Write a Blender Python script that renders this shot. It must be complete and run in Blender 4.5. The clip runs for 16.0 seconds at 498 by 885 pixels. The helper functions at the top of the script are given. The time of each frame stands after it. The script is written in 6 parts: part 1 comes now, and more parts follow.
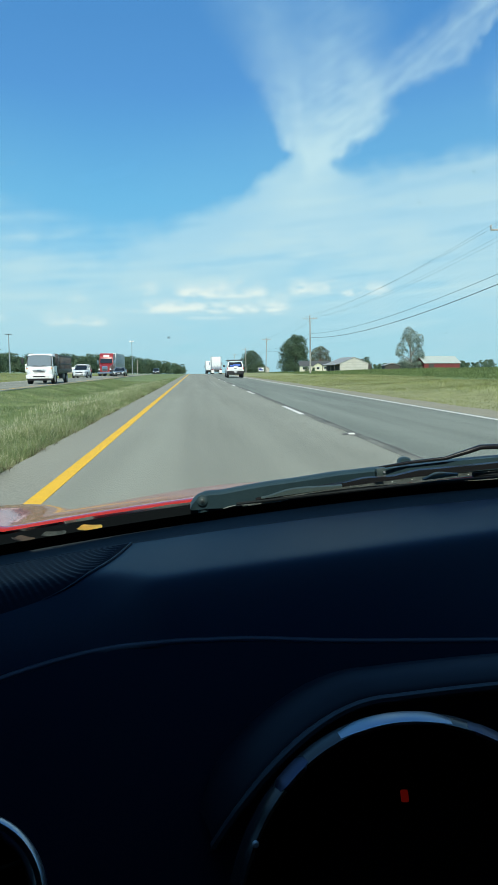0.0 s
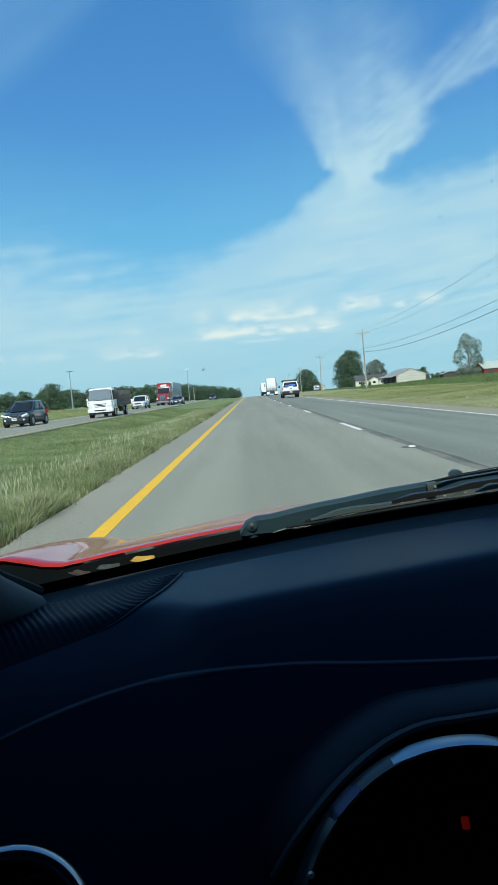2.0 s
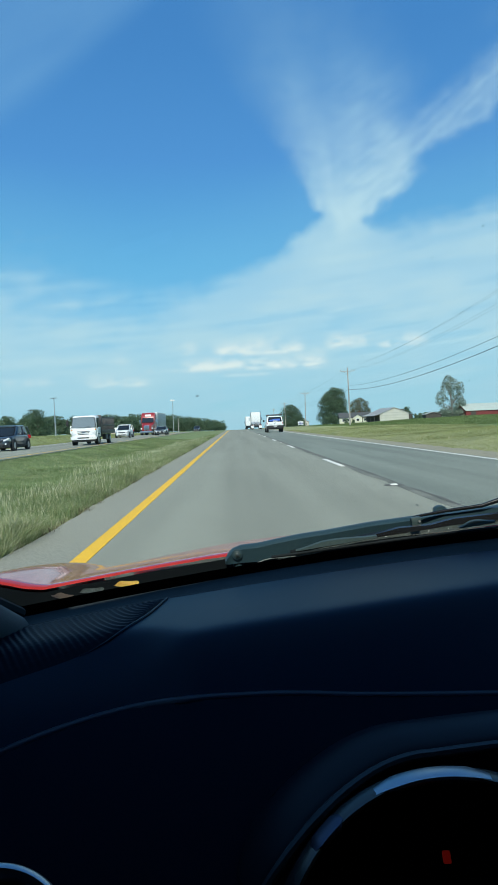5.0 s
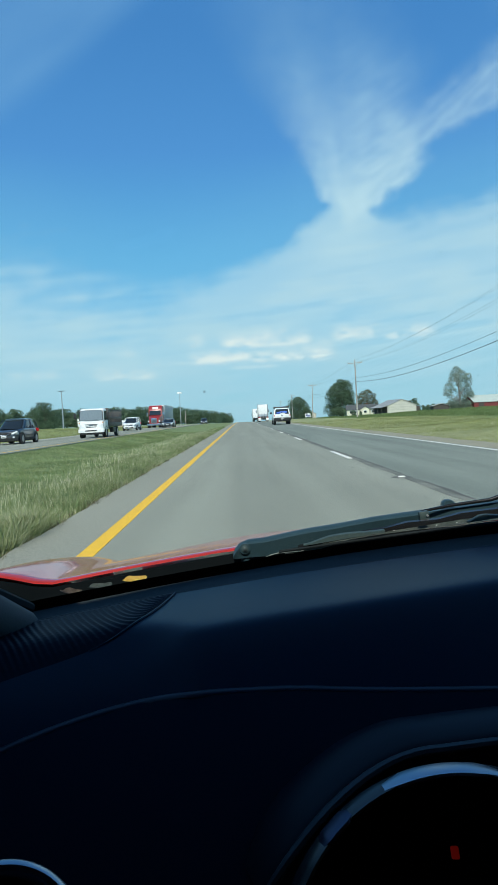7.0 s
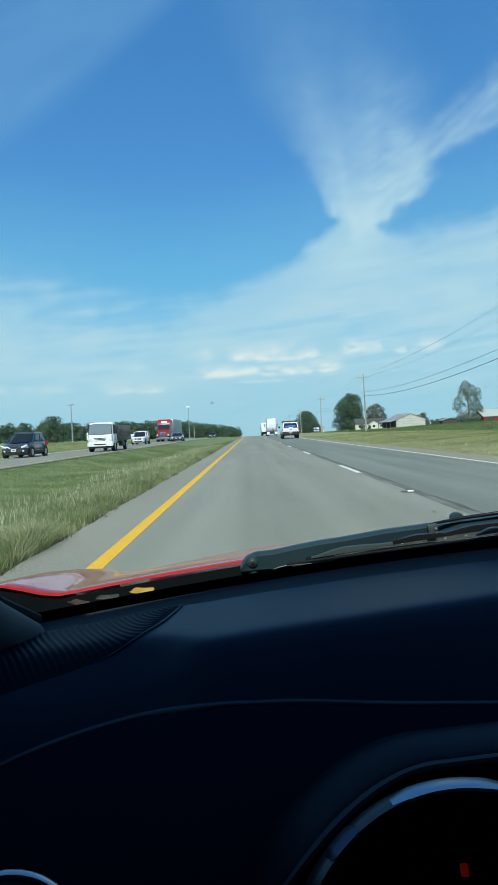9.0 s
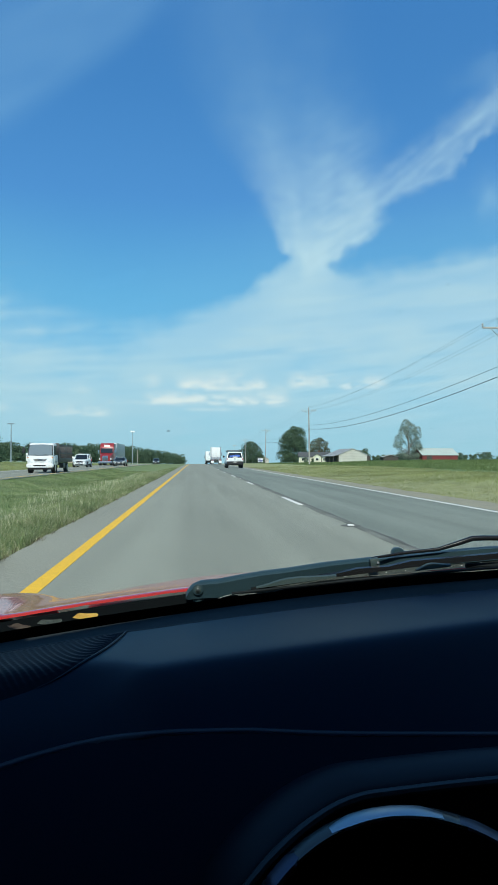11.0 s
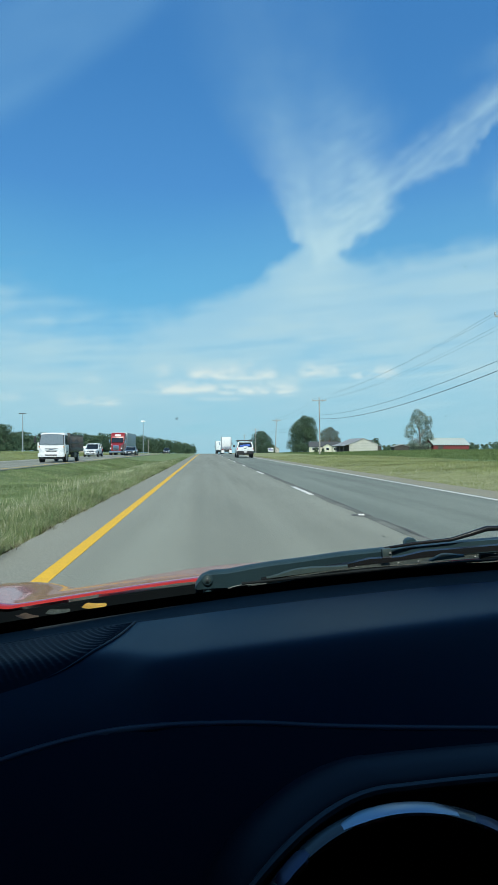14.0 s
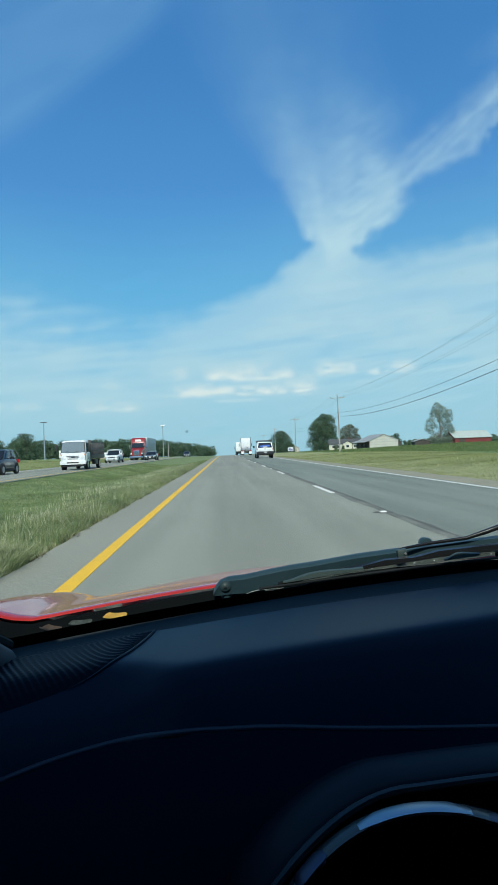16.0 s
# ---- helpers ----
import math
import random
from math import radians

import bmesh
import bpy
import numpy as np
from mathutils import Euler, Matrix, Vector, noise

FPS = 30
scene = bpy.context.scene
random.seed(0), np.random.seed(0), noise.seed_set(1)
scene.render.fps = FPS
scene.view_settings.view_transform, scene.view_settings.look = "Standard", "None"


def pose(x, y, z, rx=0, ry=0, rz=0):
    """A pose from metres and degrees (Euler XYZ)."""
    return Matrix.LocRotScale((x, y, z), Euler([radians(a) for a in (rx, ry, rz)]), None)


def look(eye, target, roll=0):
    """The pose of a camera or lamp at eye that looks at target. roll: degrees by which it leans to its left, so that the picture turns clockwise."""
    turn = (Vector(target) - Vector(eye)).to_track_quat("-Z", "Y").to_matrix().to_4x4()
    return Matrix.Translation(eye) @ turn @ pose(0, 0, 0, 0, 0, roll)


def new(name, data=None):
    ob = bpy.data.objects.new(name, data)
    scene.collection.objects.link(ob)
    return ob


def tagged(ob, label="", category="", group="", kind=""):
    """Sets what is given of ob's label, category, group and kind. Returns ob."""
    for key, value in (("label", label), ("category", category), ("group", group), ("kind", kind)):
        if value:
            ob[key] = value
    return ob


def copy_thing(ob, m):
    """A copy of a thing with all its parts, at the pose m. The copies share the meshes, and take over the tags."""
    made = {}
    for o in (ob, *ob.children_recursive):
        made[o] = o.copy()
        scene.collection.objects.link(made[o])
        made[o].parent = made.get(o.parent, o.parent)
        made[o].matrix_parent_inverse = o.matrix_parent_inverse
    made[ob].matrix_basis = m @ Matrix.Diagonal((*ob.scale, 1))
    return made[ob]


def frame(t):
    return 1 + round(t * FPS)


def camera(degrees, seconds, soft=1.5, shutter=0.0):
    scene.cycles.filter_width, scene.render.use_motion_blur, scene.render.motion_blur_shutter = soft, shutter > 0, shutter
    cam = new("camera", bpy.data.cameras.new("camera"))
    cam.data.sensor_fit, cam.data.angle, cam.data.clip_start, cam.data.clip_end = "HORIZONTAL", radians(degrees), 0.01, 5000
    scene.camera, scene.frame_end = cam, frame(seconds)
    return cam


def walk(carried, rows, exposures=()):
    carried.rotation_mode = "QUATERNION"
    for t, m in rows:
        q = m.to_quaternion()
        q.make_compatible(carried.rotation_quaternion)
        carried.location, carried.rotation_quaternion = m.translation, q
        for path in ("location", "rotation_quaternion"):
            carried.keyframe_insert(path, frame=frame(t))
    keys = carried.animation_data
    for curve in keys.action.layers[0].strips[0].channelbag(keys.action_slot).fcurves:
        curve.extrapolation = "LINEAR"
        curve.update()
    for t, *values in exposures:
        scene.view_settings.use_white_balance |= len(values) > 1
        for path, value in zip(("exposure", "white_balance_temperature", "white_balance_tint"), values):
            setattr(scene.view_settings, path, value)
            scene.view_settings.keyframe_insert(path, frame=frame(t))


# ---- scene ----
cam = camera(42.0, 16.0, soft=1.6)
EYE = 1.02  # metres from the asphalt to the lens
# seconds, place from the mean eye, yaw, pitch, roll
ROWS = [
    (0.0, -0.009, 0.020, -0.001, -4.69, -6.49, 0.48),
    (0.5, -0.010, 0.014, -0.003, -4.18, -5.12, 0.27),
    (1.0, 0.000, 0.015, -0.002, -2.60, -4.12, 1.84),
    (1.5, 0.012, 0.012, 0.005, 1.27, -4.05, 4.65),
    (2.0, 0.013, 0.013, 0.004, 0.50, -4.42, 4.71),
    (2.5, 0.008, 0.009, 0.002, -1.25, -2.50, 3.55),
    (3.0, 0.001, 0.001, -0.000, -2.50, -1.30, 1.76),
    (3.5, 0.008, 0.003, -0.001, -1.68, -1.19, 3.00),
    (4.0, 0.006, -0.002, -0.001, -2.90, -0.38, 2.78),
    (4.5, 0.004, 0.003, -0.002, -1.80, -0.96, 2.39),
    (7.0, 0.004, 0.005, 0.002, -0.51, -2.23, 2.77),
    (7.5, -0.007, -0.000, -0.006, -3.28, -1.29, 0.99),
    (8.0, -0.007, -0.006, -0.006, -3.49, 0.60, 1.05),
    (8.5, -0.002, -0.010, 0.001, -2.22, -0.18, 1.40),
    (9.0, 0.005, 0.004, -0.001, 0.18, -0.96, 2.67),
    (9.5, 0.002, -0.002, -0.004, -2.49, -0.12, 2.45),
    (12.0, -0.008, -0.012, 0.003, -4.91, 1.60, -0.13),
    (12.5, -0.004, -0.012, 0.001, -4.03, 1.08, 0.79),
    (13.0, -0.001, -0.002, -0.001, -3.92, 1.00, 0.85),
    (13.5, -0.006, -0.007, -0.001, -4.41, 1.01, 0.45),
    (14.0, -0.005, 0.004, -0.001, -3.88, 0.57, 0.04),
    (14.5, -0.006, -0.017, -0.000, -5.01, 1.82, 0.40),
    (15.0, -0.000, -0.014, 0.000, -3.01, 1.37, 1.09),
    (15.5, -0.000, -0.006, 0.001, -3.00, 1.23, 0.89),
    (16.0, 0.006, -0.012, 0.009, -2.15, 0.65, 2.19),
]
walk(cam, [(t, pose(x, y, EYE + z, 0, 0, yaw) @ pose(0, 0, 0, pitch, 0, 0) @ pose(0, 0, 0, 0, roll, 0) @ pose(0, 0, 0, 90, 0, 0))
           for t, x, y, z, yaw, pitch, roll in ROWS], [(0, 0.38, 6620, 5), (1.5, 0.32, 6470, 5), (3.5, 0.28, 6370, 5), (7.5, 0.26, 6350, 5), (12, 0.22, 6330, 5), (16, 0.2, 6330, 5)])

# ---- daylight ----
SUN_AZ, SUN_EL = 184.0, 46.0  # degrees clockwise from straight ahead, and above the horizon
world = bpy.data.worlds.new("daylight")
scene.world = world
world.use_nodes = True
wn = world.node_tree.nodes
sky = wn.new("ShaderNodeTexSky")
sky.sky_type, sky.sun_disc = "NISHITA", False
sky.sun_elevation, sky.sun_rotation = radians(SUN_EL), radians(SUN_AZ)
sky.air_density, sky.dust_density, sky.ozone_density, sky.altitude = 1.0, 0.15, 4.5, 100
wn["Background"].inputs["Strength"].default_value = 0.12
tint = wn.new("ShaderNodeMix")
tint.data_type, tint.blend_type = "RGBA", "MULTIPLY"
tint.inputs["Factor"].default_value, tint.inputs[7].default_value = 1.0, (0.63, 0.98, 1.07, 1)
world.node_tree.links.new(sky.outputs[0], tint.inputs[6])
world.node_tree.links.new(tint.outputs[2], wn["Background"].inputs["Color"])
sun = new("sun", bpy.data.lights.new("sun", "SUN"))
sun.data.energy, sun.data.angle, sun.data.color = 4.0, radians(0.53), (1.0, 0.93, 0.82)
sun_from = Vector((math.sin(radians(SUN_AZ)) * math.cos(radians(SUN_EL)), math.cos(radians(SUN_AZ)) * math.cos(radians(SUN_EL)), math.sin(radians(SUN_EL))))
sun.matrix_world = look(sun_from * 50, (0, 0, 0))


# ---- materials ----
def mat(name, color, rough=0.6, metal=0.0, second=None, scale=3.0, amount=0.5, fine=0.0, fine_scale=60.0, bump=0.0, bump_scale=40.0, streak=0.0,
        island=0.0, piece=0.0, spec=0.5, coat=0.0, detail=6.0, stretch=(1, 1, 1), patchy=0.0):
    """A Principled material: two colours mixed by a large noise, a fine grain, a bump, and a shade that varies by island or object."""
    m = bpy.data.materials.new(name)
    m.use_nodes = True
    n, l = m.node_tree.nodes, m.node_tree.links
    b = n["Principled BSDF"]
    b.inputs["Roughness"].default_value, b.inputs["Metallic"].default_value = rough, metal
    b.inputs["Specular IOR Level"].default_value, b.inputs["Coat Weight"].default_value = spec, coat
    b.inputs["Coat Roughness"].default_value = 0.06
    at = n.new("ShaderNodeTexCoord")
    mp = n.new("ShaderNodeMapping")
    mp.inputs["Scale"].default_value = stretch
    l.new(at.outputs["Object"], mp.inputs["Vector"])

    def grain(s, d=detail):
        t = n.new("ShaderNodeTexNoise")
        t.inputs["Scale"].default_value, t.inputs["Detail"].default_value = s, d
        l.new(mp.outputs[0], t.inputs["Vector"])
        return t.outputs["Fac"]

    def mix(fac, a, c, kind="MIX"):
        x = n.new("ShaderNodeMix")
        x.data_type, x.blend_type = "RGBA", kind
        for sock, v in ((x.inputs["Factor"], fac), (x.inputs[6], a), (x.inputs[7], c)):
            if isinstance(v, (int, float)):
                sock.default_value = v
            elif isinstance(v, tuple):
                sock.default_value = (*v, 1)
            else:
                l.new(v, sock)
        return x.outputs[2]

    def ramp(fac, lo, hi, a=0.0, c=1.0):
        r = n.new("ShaderNodeMapRange")
        r.inputs["From Min"].default_value, r.inputs["From Max"].default_value = lo, hi
        r.inputs["To Min"].default_value, r.inputs["To Max"].default_value = a, c
        l.new(fac, r.inputs["Value"])
        return r.outputs[0]

    out = color
    if second:
        out = mix(ramp(grain(scale), 0.5 - 0.25 / max(amount, 0.05) * 0.5, 0.5 + 0.25 / max(amount, 0.05) * 0.5), color, second)
    if fine:
        g = ramp(grain(fine_scale, 2.5 if patchy else 3.0), 0.25, 0.75, 1 - fine, 1 + fine)
        if patchy:
            blend = n.new("ShaderNodeMix")
            blend.inputs[2].default_value = 1.0
            l.new(ramp(grain(patchy, 4.0), 0.40, 0.60, 0.55, 1.0), blend.inputs[0])
            l.new(g, blend.inputs[3])
            g = blend.outputs[0]
        v = n.new("ShaderNodeCombineColor")
        for s in v.inputs:
            l.new(g, s)
        out = mix(1.0, out, v.outputs[0], "MULTIPLY")
    if streak:
        mp2 = n.new("ShaderNodeMapping")
        mp2.inputs["Scale"].default_value = (1.6, 0.035, 1)
        l.new(at.outputs["Object"], mp2.inputs["Vector"])
        t = n.new("ShaderNodeTexNoise")
        t.inputs["Scale"].default_value, t.inputs["Detail"].default_value = 1.0, 5
        l.new(mp2.outputs[0], t.inputs["Vector"])
        g = ramp(t.outputs["Fac"], 0.3, 0.7, 1 - streak, 1 + streak)
        v = n.new("ShaderNodeCombineColor")
        for s in v.inputs:
            l.new(g, s)
        out = mix(1.0, out, v.outputs[0], "MULTIPLY")
    if island or piece:
        src = n.new("ShaderNodeNewGeometry").outputs["Random Per Island"] if island else n.new("ShaderNodeObjectInfo").outputs["Random"]
        k = island or piece
        g = ramp(src, 0.0, 1.0, 1 - k, 1 + k)
        v = n.new("ShaderNodeCombineColor")
        for s in v.inputs:
            l.new(g, s)
        out = mix(1.0, out, v.outputs[0], "MULTIPLY")
    if isinstance(out, tuple):
        b.inputs["Base Color"].default_value = (*out, 1)
    else:
        l.new(out, b.inputs["Base Color"])
    if bump:
        u = n.new("ShaderNodeBump")
        u.inputs["Strength"].default_value, u.inputs["Distance"].default_value = bump, 0.02
        l.new(grain(bump_scale, 4.0), u.inputs["Height"])
        l.new(u.outputs[0], b.inputs["Normal"])
    return m


def blade_mat(name, a, c, dry, dry_part, through_light=0.25):
    """Leaves and grass: a shade for each blade, some dry, with light passing through."""
    m = mat(name, a, rough=0.6, spec=0.15)
    n, l = m.node_tree.nodes, m.node_tree.links
    b = n["Principled BSDF"]
    isl = n.new("ShaderNodeNewGeometry").outputs["Random Per Island"]
    r = n.new("ShaderNodeValToRGB")
    e = r.color_ramp.elements
    e[0].position, e[0].color = 0.0, (*a, 1)
    e[1].position, e[1].color = 1.0, (*dry, 1)
    x = e.new(max(0.05, 1 - dry_part))
    x.color = (*c, 1)
    patch = n.new("ShaderNodeTexNoise")
    patch.inputs["Scale"].default_value, patch.inputs["Detail"].default_value = 0.9, 4
    l.new(n.new("ShaderNodeTexCoord").outputs["Object"], patch.inputs["Vector"])
    lift = n.new("ShaderNodeMapRange")
    lift.inputs["From Min"].default_value, lift.inputs["From Max"].default_value = 0.3, 0.7
    lift.inputs["To Min"].default_value, lift.inputs["To Max"].default_value = -0.28, 0.28
    l.new(patch.outputs["Fac"], lift.inputs["Value"])
    pick = n.new("ShaderNodeMath")
    pick.operation, pick.use_clamp = "ADD", True
    l.new(isl, pick.inputs[0])
    l.new(lift.outputs[0], pick.inputs[1])
    l.new(pick.outputs[0], r.inputs[0])
    nz = n.new("ShaderNodeTexNoise")
    nz.inputs["Scale"].default_value, nz.inputs["Detail"].default_value = 0.35, 3
    l.new(n.new("ShaderNodeTexCoord").outputs["Object"], nz.inputs["Vector"])
    mr = n.new("ShaderNodeMapRange")
    mr.inputs["From Min"].default_value, mr.inputs["From Max"].default_value = 0.3, 0.7
    mr.inputs["To Min"].default_value, mr.inputs["To Max"].default_value = 0.7, 1.3
    l.new(nz.outputs["Fac"], mr.inputs["Value"])
    mul = n.new("ShaderNodeMix")
    mul.data_type, mul.blend_type = "RGBA", "MULTIPLY"
    mul.inputs["Factor"].default_value = 1.0
    l.new(r.outputs[0], mul.inputs[6])
    l.new(mr.outputs[0], mul.inputs[7])
    l.new(mul.outputs[2], b.inputs["Base Color"])
    tr = n.new("ShaderNodeBsdfTranslucent")
    l.new(mul.outputs[2], tr.inputs["Color"])
    mx = n.new("ShaderNodeMixShader")
    mx.inputs[0].default_value = through_light
    l.new(b.outputs[0], mx.inputs[1])
    l.new(tr.outputs[0], mx.inputs[2])
    l.new(mx.outputs[0], n["Material Output"].inputs["Surface"])
    return m


ASPHALT = mat("worn asphalt", (0.26, 0.266, 0.21), 0.9, second=(0.222, 0.228, 0.18), scale=0.45, amount=0.8, fine=0.9, fine_scale=96, bump=0.02, bump_scale=90, streak=0.16, patchy=0.8, stretch=(1, 0.3, 1))
ASPHALT_DARK = mat("newer asphalt", (0.162, 0.182, 0.148), 0.85, second=(0.205, 0.225, 0.182), scale=0.5, amount=0.5, fine=0.7, fine_scale=68, bump=0.02, bump_scale=60, streak=0.2, patchy=0.7, stretch=(1, 0.3, 1))
SHOULDER = mat("shoulder asphalt", (0.245, 0.228, 0.165), 0.92, second=(0.3, 0.28, 0.2), scale=1.2, amount=0.5, fine=0.4, fine_scale=45, bump=0.6, bump_scale=60)
SHOULDER_PALE = mat("pale dusty asphalt", (0.275, 0.272, 0.212), 0.92, second=(0.238, 0.238, 0.188), scale=0.6, amount=0.7, fine=0.35, fine_scale=70, bump=0.02, bump_scale=60, stretch=(1, 0.3, 1))
JOINT = mat("grimy asphalt", (0.115, 0.118, 0.098), 0.9, second=(0.19, 0.193, 0.157), scale=1.5, amount=0.9, fine=0.45, fine_scale=48, bump=0.16, bump_scale=60)
TAR = mat("crack tar", (0.085, 0.083, 0.072), 0.8, second=(0.12, 0.118, 0.1), scale=8)
WHITE_LINE = mat("white road paint", (0.8, 0.78, 0.71), 0.7, second=(0.62, 0.6, 0.54), scale=9, amount=0.6, fine=0.2, fine_scale=80, bump=0.2)
YELLOW_LINE = mat("yellow road paint", (0.84, 0.49, 0.02), 0.7, second=(0.74, 0.42, 0.03), scale=9, amount=0.6, fine=0.2, fine_scale=80, bump=0.2)
def soil_mat():
    """Grassland whose kind changes across the plan: far verge, median, mown strip by the shoulder, green crop past the poles."""
    m = mat("grassy soil", (0.2, 0.22, 0.08), 0.95, bump=0.4, bump_scale=6)
    n, l = m.node_tree.nodes, m.node_tree.links
    at, sep = n.new("ShaderNodeTexCoord"), n.new("ShaderNodeSeparateXYZ")
    l.new(at.outputs["Object"], sep.inputs[0])
    wob, speck = n.new("ShaderNodeTexNoise"), n.new("ShaderNodeTexNoise")
    wob.inputs["Scale"].default_value, wob.inputs["Detail"].default_value = 0.09, 6
    speck.inputs["Scale"].default_value, speck.inputs["Detail"].default_value = 2.2, 6
    for t in (wob, speck):
        l.new(at.outputs["Object"], t.inputs["Vector"])
    add = n.new("ShaderNodeMath")
    add.operation = "MULTIPLY_ADD"
    add.inputs[1].default_value = 9.0
    l.new(wob.outputs["Fac"], add.inputs[0])
    l.new(sep.outputs["X"], add.inputs[2])
    r = n.new("ShaderNodeMapRange")
    r.inputs["From Min"].default_value, r.inputs["From Max"].default_value = -45.5, 54.5
    l.new(add.outputs[0], r.inputs["Value"])
    ramp = n.new("ShaderNodeValToRGB")
    e = ramp.color_ramp.elements
    e[0].position, e[0].color = 0.0, (0.17, 0.215, 0.075, 1)
    e[1].position, e[1].color = 1.0, (0.145, 0.195, 0.06, 1)
    for p, c in ((0.31, (0.2, 0.23, 0.08)), (0.4, (0.15, 0.2, 0.072)), (0.5, (0.16, 0.2, 0.075)), (0.56, (0.28, 0.275, 0.14)), (0.6, (0.245, 0.265, 0.11)), (0.655, (0.25, 0.27, 0.11)), (0.675, (0.125, 0.18, 0.06))):
        e.new(p).color = (*c, 1)
    l.new(r.outputs[0], ramp.inputs[0])
    v = n.new("ShaderNodeMapRange")
    v.inputs["From Min"].default_value, v.inputs["From Max"].default_value = 0.3, 0.7
    v.inputs["To Min"].default_value, v.inputs["To Max"].default_value = 0.72, 1.25
    l.new(speck.outputs["Fac"], v.inputs["Value"])
    mul = n.new("ShaderNodeMix")
    mul.data_type, mul.blend_type = "RGBA", "MULTIPLY"
    mul.inputs["Factor"].default_value = 1.0
    l.new(ramp.outputs[0], mul.inputs[6])
    l.new(v.outputs[0], mul.inputs[7])
    l.new(mul.outputs[2], n["Principled BSDF"].inputs["Base Color"])
    return m


SOIL = soil_mat()
GRASS = blade_mat("verge grass", (0.14, 0.195, 0.075), (0.215, 0.262, 0.115), (0.42, 0.42, 0.25), 0.16)
EDGE_GRASS = blade_mat("drying verge grass", (0.16, 0.21, 0.08), (0.29, 0.325, 0.155), (0.5, 0.48, 0.31), 0.42)
DRY_GRASS = blade_mat("bank grass", (0.235, 0.258, 0.105), (0.262, 0.283, 0.118), (0.32, 0.32, 0.155), 0.22)
BANK_GRASS = blade_mat("rank bank grass", (0.21, 0.242, 0.095), (0.262, 0.285, 0.118), (0.35, 0.335, 0.175), 0.25)
CROP = blade_mat("young crop leaves", (0.125, 0.172, 0.062), (0.15, 0.2, 0.074), (0.175, 0.222, 0.09), 0.3)
# Straw whose darkest tone is deepened for the shadow along the pavement edge.
SHADED_STRAW = blade_mat("shade-darkened dead straw", (0.08, 0.072, 0.04), (0.21, 0.19, 0.108), (0.42, 0.38, 0.24), 0.2)
STRAW = blade_mat("seeding stalks", (0.42, 0.42, 0.24), (0.56, 0.55, 0.36), (0.66, 0.63, 0.45), 0.4)
# Some of the paleness and blue is aerial haze put into the leaf colour.
LEAF = blade_mat("broad leaves", (0.072, 0.116, 0.07), (0.104, 0.156, 0.092), (0.13, 0.185, 0.112), 0.25, 0.3)
LEAF_GREY = blade_mat("silvery leaves", (0.12, 0.168, 0.122), (0.18, 0.225, 0.17), (0.33, 0.36, 0.3), 0.3, 0.2)
LEAF_RUST = blade_mat("rusty leaves", (0.085, 0.105, 0.055), (0.12, 0.13, 0.07), (0.18, 0.15, 0.09), 0.3, 0.2)
# Greens lightened and blued to hold the haze of the distance.
LEAF_HAZED = blade_mat("far wood leaves with haze colour", (0.1, 0.155, 0.098), (0.122, 0.178, 0.108), (0.145, 0.202, 0.122), 0.2, 0.4)
BARK = mat("bark", (0.16, 0.13, 0.1), 0.9, second=(0.09, 0.075, 0.06), scale=5, bump=0.6, bump_scale=12)
PALE_BARK = mat("pale bark", (0.4, 0.37, 0.32), 0.85, second=(0.22, 0.19, 0.15), scale=3, bump=0.4, bump_scale=12)
POLE_WOOD = mat("weathered pole wood", (0.45, 0.425, 0.38), 0.85, second=(0.32, 0.295, 0.26), scale=2, fine=0.2, fine_scale=30, bump=0.4, bump_scale=25, stretch=(6, 6, 0.6))
GALV = mat("galvanised steel", (0.5, 0.51, 0.52), 0.45, 0.8, second=(0.4, 0.41, 0.42), scale=6)
DARK_STEEL = mat("dark steel", (0.06, 0.06, 0.062), 0.5, 0.4, second=(0.1, 0.09, 0.08), scale=5)
CABLE = mat("black cable", (0.03, 0.03, 0.032), 0.6)
CERAMIC = mat("glazed ceramic", (0.45, 0.45, 0.44), 0.3)
RED_PAINT = mat("red car paint", (0.38, 0.018, 0.006), 0.25, 0.0, second=(0.41, 0.022, 0.008), scale=3, coat=0.7, fine=0.05, fine_scale=300)
# The blue in this base also carries the glare that lifts the blacks.
DASH = mat("dark dash plastic with glare blue", (0.0009, 0.0108, 0.0325), 0.38, second=(0.0013, 0.0128, 0.036), scale=5, amount=0.5, fine=0.15, fine_scale=700, bump=0.06, bump_scale=900, spec=0.17)
DASH.node_tree.nodes["Principled BSDF"].inputs["Specular Tint"].default_value = (0.76, 0.9, 0.74, 1)  # weaker, greener tint on the dash's reflections
# Grille plastic, darker than the dash to hold the shade on its slope.
GRILLE_SHADE = mat("grille plastic darkened by shade", (0.0009, 0.0036, 0.0115), 0.5, second=(0.0013, 0.0044, 0.0135), scale=5, spec=0.075)
BLACK = mat("black trim", (0.012, 0.012, 0.013), 0.65, second=(0.02, 0.02, 0.02), scale=20)
BROW = mat("satin brow plastic", (0.0028, 0.0078, 0.0165), 0.5, second=(0.0036, 0.0095, 0.019), scale=6, fine=0.1, fine_scale=500, spec=0.3)
BROW_SHEEN = mat("brow edge with highlight colour", (0.034, 0.048, 0.056), 0.45, spec=0.7)
DIM_CHROME = mat("chrome with dim reflection colour", (0.055, 0.062, 0.1), 0.35, 1.0)
# Navy base holds the veiling glare over the black lower dash.
NAVY = mat("lower dash with glare blue", (0.0017, 0.0093, 0.0252), 0.8, second=(0.0023, 0.011, 0.029), scale=6, fine=0.1, fine_scale=500, spec=0.2)
DEAD_BLACK = mat("dead black", (0.004, 0.004, 0.005), 0.95, spec=0.05)
